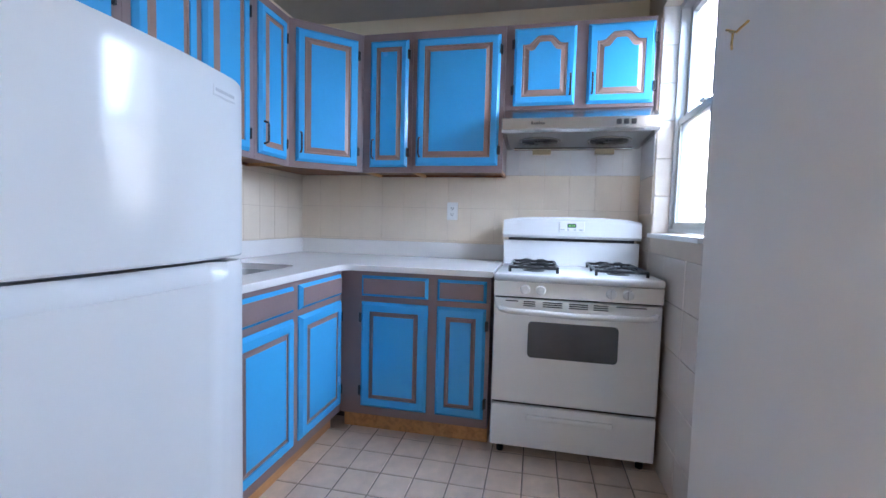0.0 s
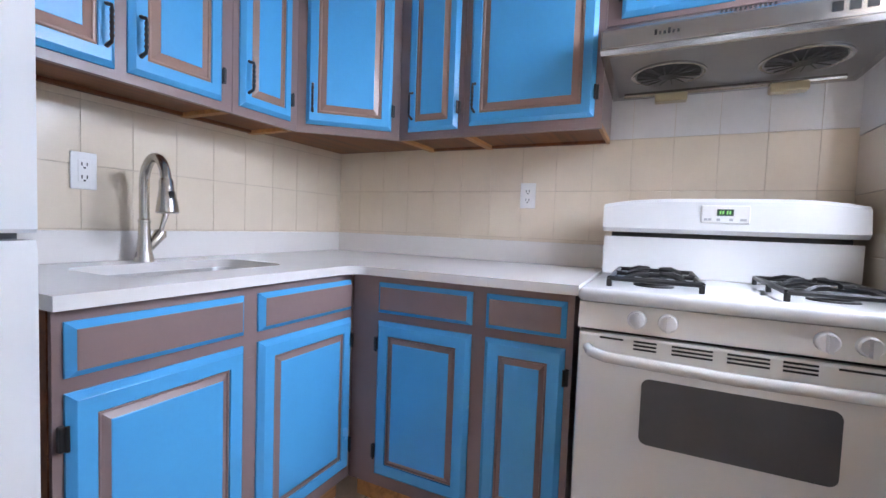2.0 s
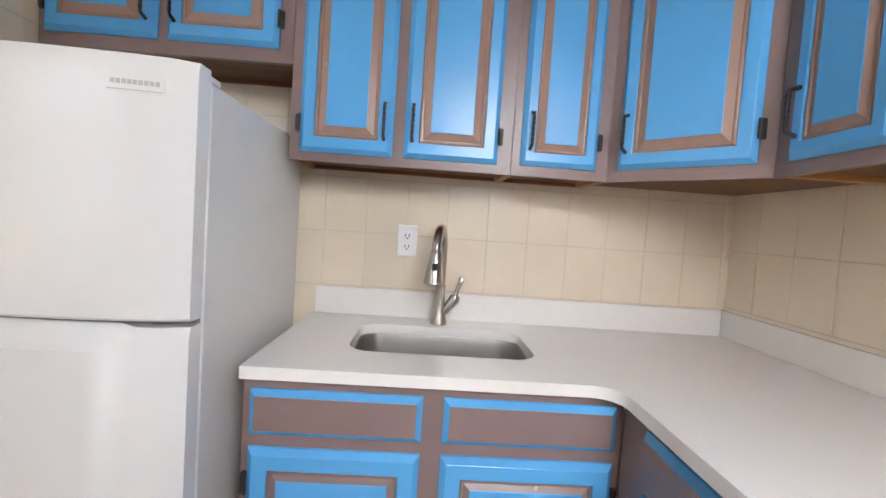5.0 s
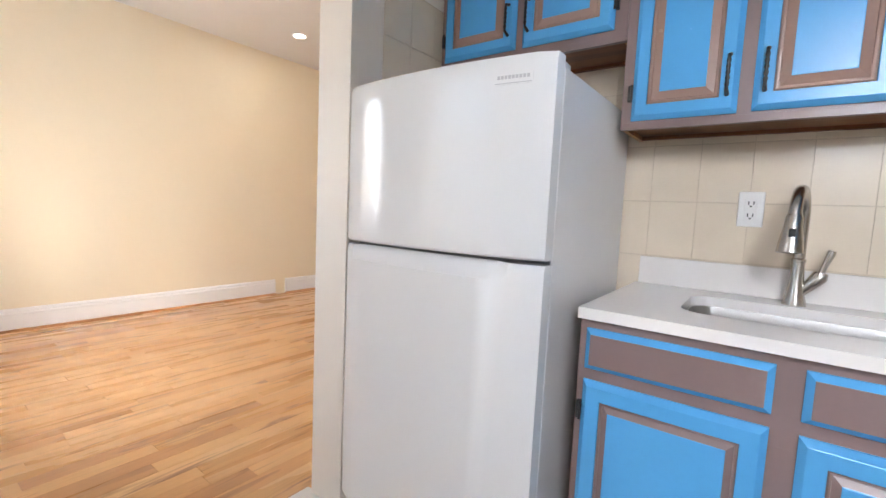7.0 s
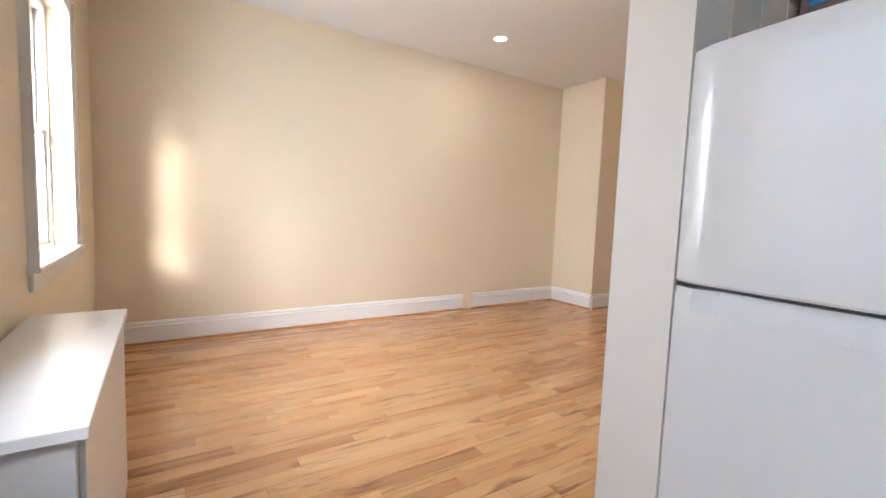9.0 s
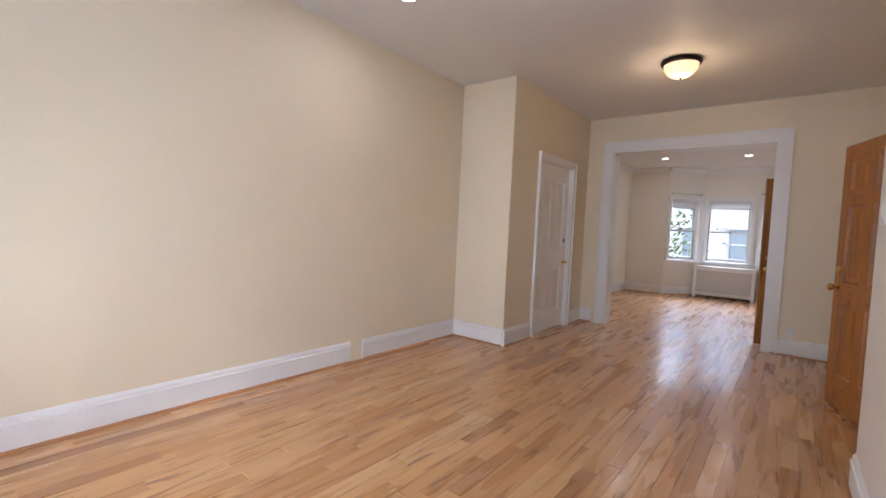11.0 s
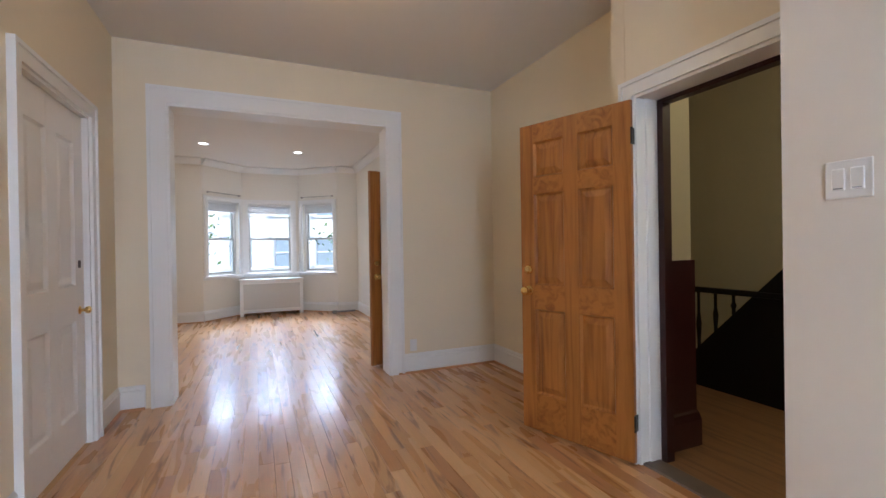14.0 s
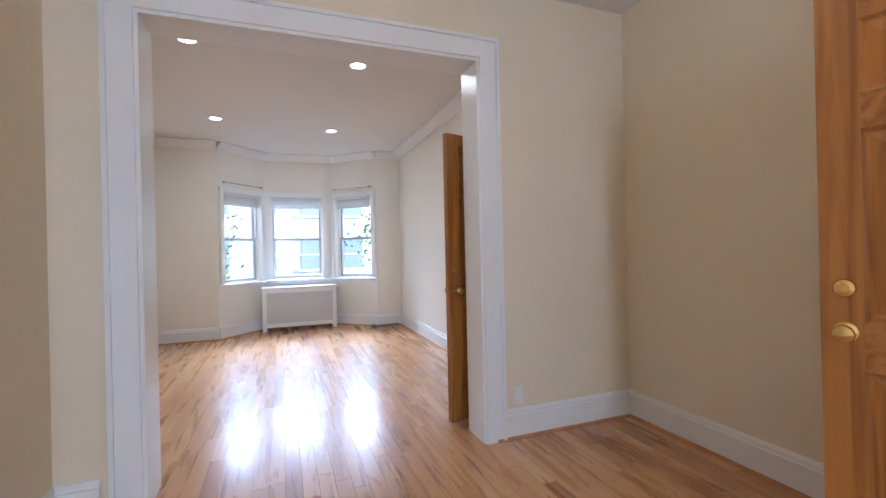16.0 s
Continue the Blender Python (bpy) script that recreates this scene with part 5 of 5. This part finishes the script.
tree(-8.2, 18.5, 6.6, 1.9, "green street tree by the bay window")
tree(0.6, 19.0, 7.4, 1.8, "green street tree with bare limbs")
tree(-6.0, -9.5, 7.0, 2.0, "green yard tree behind the house")
tree(-1.8, -10.5, 7.2, 2.0, "green yard tree behind the house")

# ---- tiles and boards ----
MESHES = {}


def piece(name, size, material, parent, at, rz=0.0, chamfer=0.0015):
    """One thin tile or board; alike ones share a mesh. size: length, width, thickness; top face up in local z."""
    key = (name, size, material.name)
    if key not in MESHES:
        a, b, t = size[0] / 2, size[1] / 2, size[2]
        bm = bmesh.new()
        rings = []
        for i, z in ((0, -t), (0, -chamfer), (chamfer, 0)):
            rings.append([bm.verts.new(q) for q in ((-a + i, -b + i, z), (a - i, -b + i, z), (a - i, b - i, z), (-a + i, b - i, z))])
        for p, q in zip(rings, rings[1:]):
            for k in range(4):
                bm.faces.new((p[k], p[(k + 1) % 4], q[(k + 1) % 4], q[k]))
        bm.faces.new(rings[-1])
        me = bpy.data.meshes.new(name)
        bm.to_mesh(me)
        bm.free()
        me.materials.append(material)
        MESHES[key] = me
    ob = new(name, MESHES[key])
    ob.parent = parent
    ob.matrix_local = at
    return ob


# cream wall tiles, 15 x 20 cm
north, east, south, div = (bpy.data.objects[n] for n in ("wall_kitchen_north", "wall_kitchen_east", "wall_kitchen_south", "wall_divider"))
structure(link("grout_north", block(-2.388, -0.006, 0.9, -0.006, 0.0, 1.83), M_GROUT), "grout bed behind the cream tiles")
structure(link("grout_east", block(-0.006, -2.249, 0.85, 0.0, -0.0, 1.79), M_GROUT), "grout bed behind the cream tiles")
structure(link("grout_divider", block(-2.39, -0.60, 1.4, -2.386, -0.007, 1.99), M_GROUT), "grout bed behind the cream tiles")
R = random.Random(4)
UPN = Matrix(((1, 0, 0, 0), (0, 0, -1, 0), (0, 1, 0, 0), (0, 0, 0, 1)))
for k in range(16):
    x1 = -0.006 - 0.033 - 0.152 * (k - 1) if k else -0.006
    x0 = -0.039 - 0.152 * k
    for r in range(-1, 4):
        z0 = 1.02 + r * 0.202
        w = round(x1 - x0 - 0.0013, 4)
        piece("tile", (w, 0.1995, 0.006), M_WALLTILE, north, Matrix.Translation(((x0 + x1) / 2, -0.0085 + R.uniform(-0.0004, 0.0004), z0 + 0.101)) @ UPN, chamfer=0.0009)
UPE = pose(0, 0, 0, 0, 0, -90) @ UPN
for k in range(15):
    y0, y1 = -0.148 - 0.1535 * (k - 1) if k else -0.008, -0.148 - 0.1535 * k
    y1 = max(y1, -2.249)
    if y0 - y1 < 0.01:
        continue
    for r in range(-1, 3):
        z0 = 1.03 + r * 0.215
        m = M_MARBLETILE if (r == 2 and y1 < -1.42) else M_WALLTILE
        piece("tile", (round(y0 - y1 - 0.0013, 4), 0.2125, 0.006), m, east, Matrix.Translation((-0.0085 + R.uniform(-0.0004, 0.0004), (y0 + y1) / 2, z0 + 0.1075)) @ UPE, chamfer=0.0009)
UPW = pose(0, 0, 0, 0, 0, 90) @ UPN
for k in range(4):
    for r in range(3):
        piece("tile", (0.1465, 0.1995, 0.005), M_WALLTILE, div, Matrix.Translation((-2.384, -0.084 - k * 0.149, 1.483 + r * 0.202)) @ UPW)
# larger glossy tiles on the window wall, left clear of the window
UPS = pose(0, 0, 0, 0, 0, 180) @ UPN
for k in range(5):
    x1 = -0.012 - k * 0.30
    x0 = max(x1 - 0.30, -1.448)
    for r in range(11):
        z0, z1 = r * 0.2045, (r + 1) * 0.2045
        spans = [(x0, x1)]
        if z1 > 1.13:
            spans = [(max(a, c), min(b, d)) for a, b in spans for c, d in ((-1.448, -1.073), (-0.318, 0)) if min(b, d) - max(a, c) > 0.01]
        if z0 < 1.10 < z1:
            z1 = 1.098
        for a, b in spans:
            m = M_MARBLETILE if z0 > 1.4 else M_STILE
            piece("tile", (round(b - a - 0.0025, 4), round(z1 - z0 - 0.0025, 4), 0.006), m, south, Matrix.Translation(((a + b) / 2, -2.244 + R.uniform(-0.0008, 0.0008), (z0 + z1) / 2)) @ UPS)
for r in range(6):
    piece("tile", (0.105, 0.192, 0.006), M_STILE if r < 3 else M_MARBLETILE, south, Matrix.Translation((-0.3255, -2.306, 1.225 + r * 0.1955)) @ pose(0, 0, 0, 0, 0, -90) @ UPN)

# kitchen floor tiles, 16 cm with dark joints
structure(link("floor_kitchen", block(-2.40, -2.25, -0.012, 0, 0, -0.003), M_FGROUT), "dark joints between the kitchen floor tiles")
fk = bpy.data.objects["floor_kitchen"]
for i in range(15):
    for j in range(14):
        x, y = -0.025 - (i + 0.5) * 0.165, -0.036 - (j + 0.5) * 0.159
        if (x > -0.58 and y > -1.4) or (y > -0.5 and x > -1.5):
            continue
        piece("tile", (0.1605, 0.1545, 0.008), M_FTILE, fk, pose(x, y, R.uniform(-0.0008, 0.0008)), chamfer=0.003)

# oak strips: those along the walked line are single boards, the others one mesh
BW = 0.083
nearby, rest = [], []
for i in range(55):
    x = -6.07 + (i + 0.5) * BW
    y = -2.12 - R.uniform(0, 0.8)
    while y < 10.2:
        ln = R.choice((0.45, 0.6, 0.8, 1.0, 1.25))
        y0, y1 = max(y, -2.19), min(y + ln, 10.3)
        y += ln
        if x > -2.56 and y < 1.9 or y1 - y0 < 0.05:
            continue
        if x > -2.6 and y0 < 1.9:
            y0 = 1.9
        yc, ln = (y0 + y1) / 2, round(y1 - y0, 3)
        (nearby if -5.3 < x < -3.1 and -1.0 < yc < 5.2 and len(nearby) < 290 else rest).append((x, yc, ln))
for x, y, ln in nearby:
    piece("board", (BW - 0.0007, ln - 0.0007, 0.012), M_FLOOR, FLOOR, pose(x, y, R.uniform(-0.0002, 0.0002)), chamfer=0.0008)
vs, fs = [], []
for x, y, ln in rest:
    a, b, k = BW / 2 - 0.0004, ln / 2 - 0.0004, len(vs)
    vs += [(x + sx * a, y + sy * b, z) for z in (-0.012, 0) for sx, sy in ((-1, -1), (1, -1), (1, 1), (-1, 1))]
    fs += [(k + 4, k + 5, k + 6, k + 7), (k, k + 1, k + 5, k + 4), (k + 1, k + 2, k + 6, k + 5), (k + 2, k + 3, k + 7, k + 6), (k + 3, k, k + 4, k + 7)]
me = bpy.data.meshes.new("boards")
me.from_pydata(vs, [], fs)
me.materials.append(M_FLOOR)
ob = new("boards", me)
ob.parent = FLOOR
tagged(ob, "oak strip boards", kind="stuff")
# hall floor
structure(link("floor_hall", slab([(-2.32, 0.28), (-0.001, 0.28), (-0.001, 5.25), (-1.945, 5.25), (-1.945, 2.79), (-2.32, 2.79)], -0.011, 0.004), M_HFLOOR), "worn wooden hall floor")
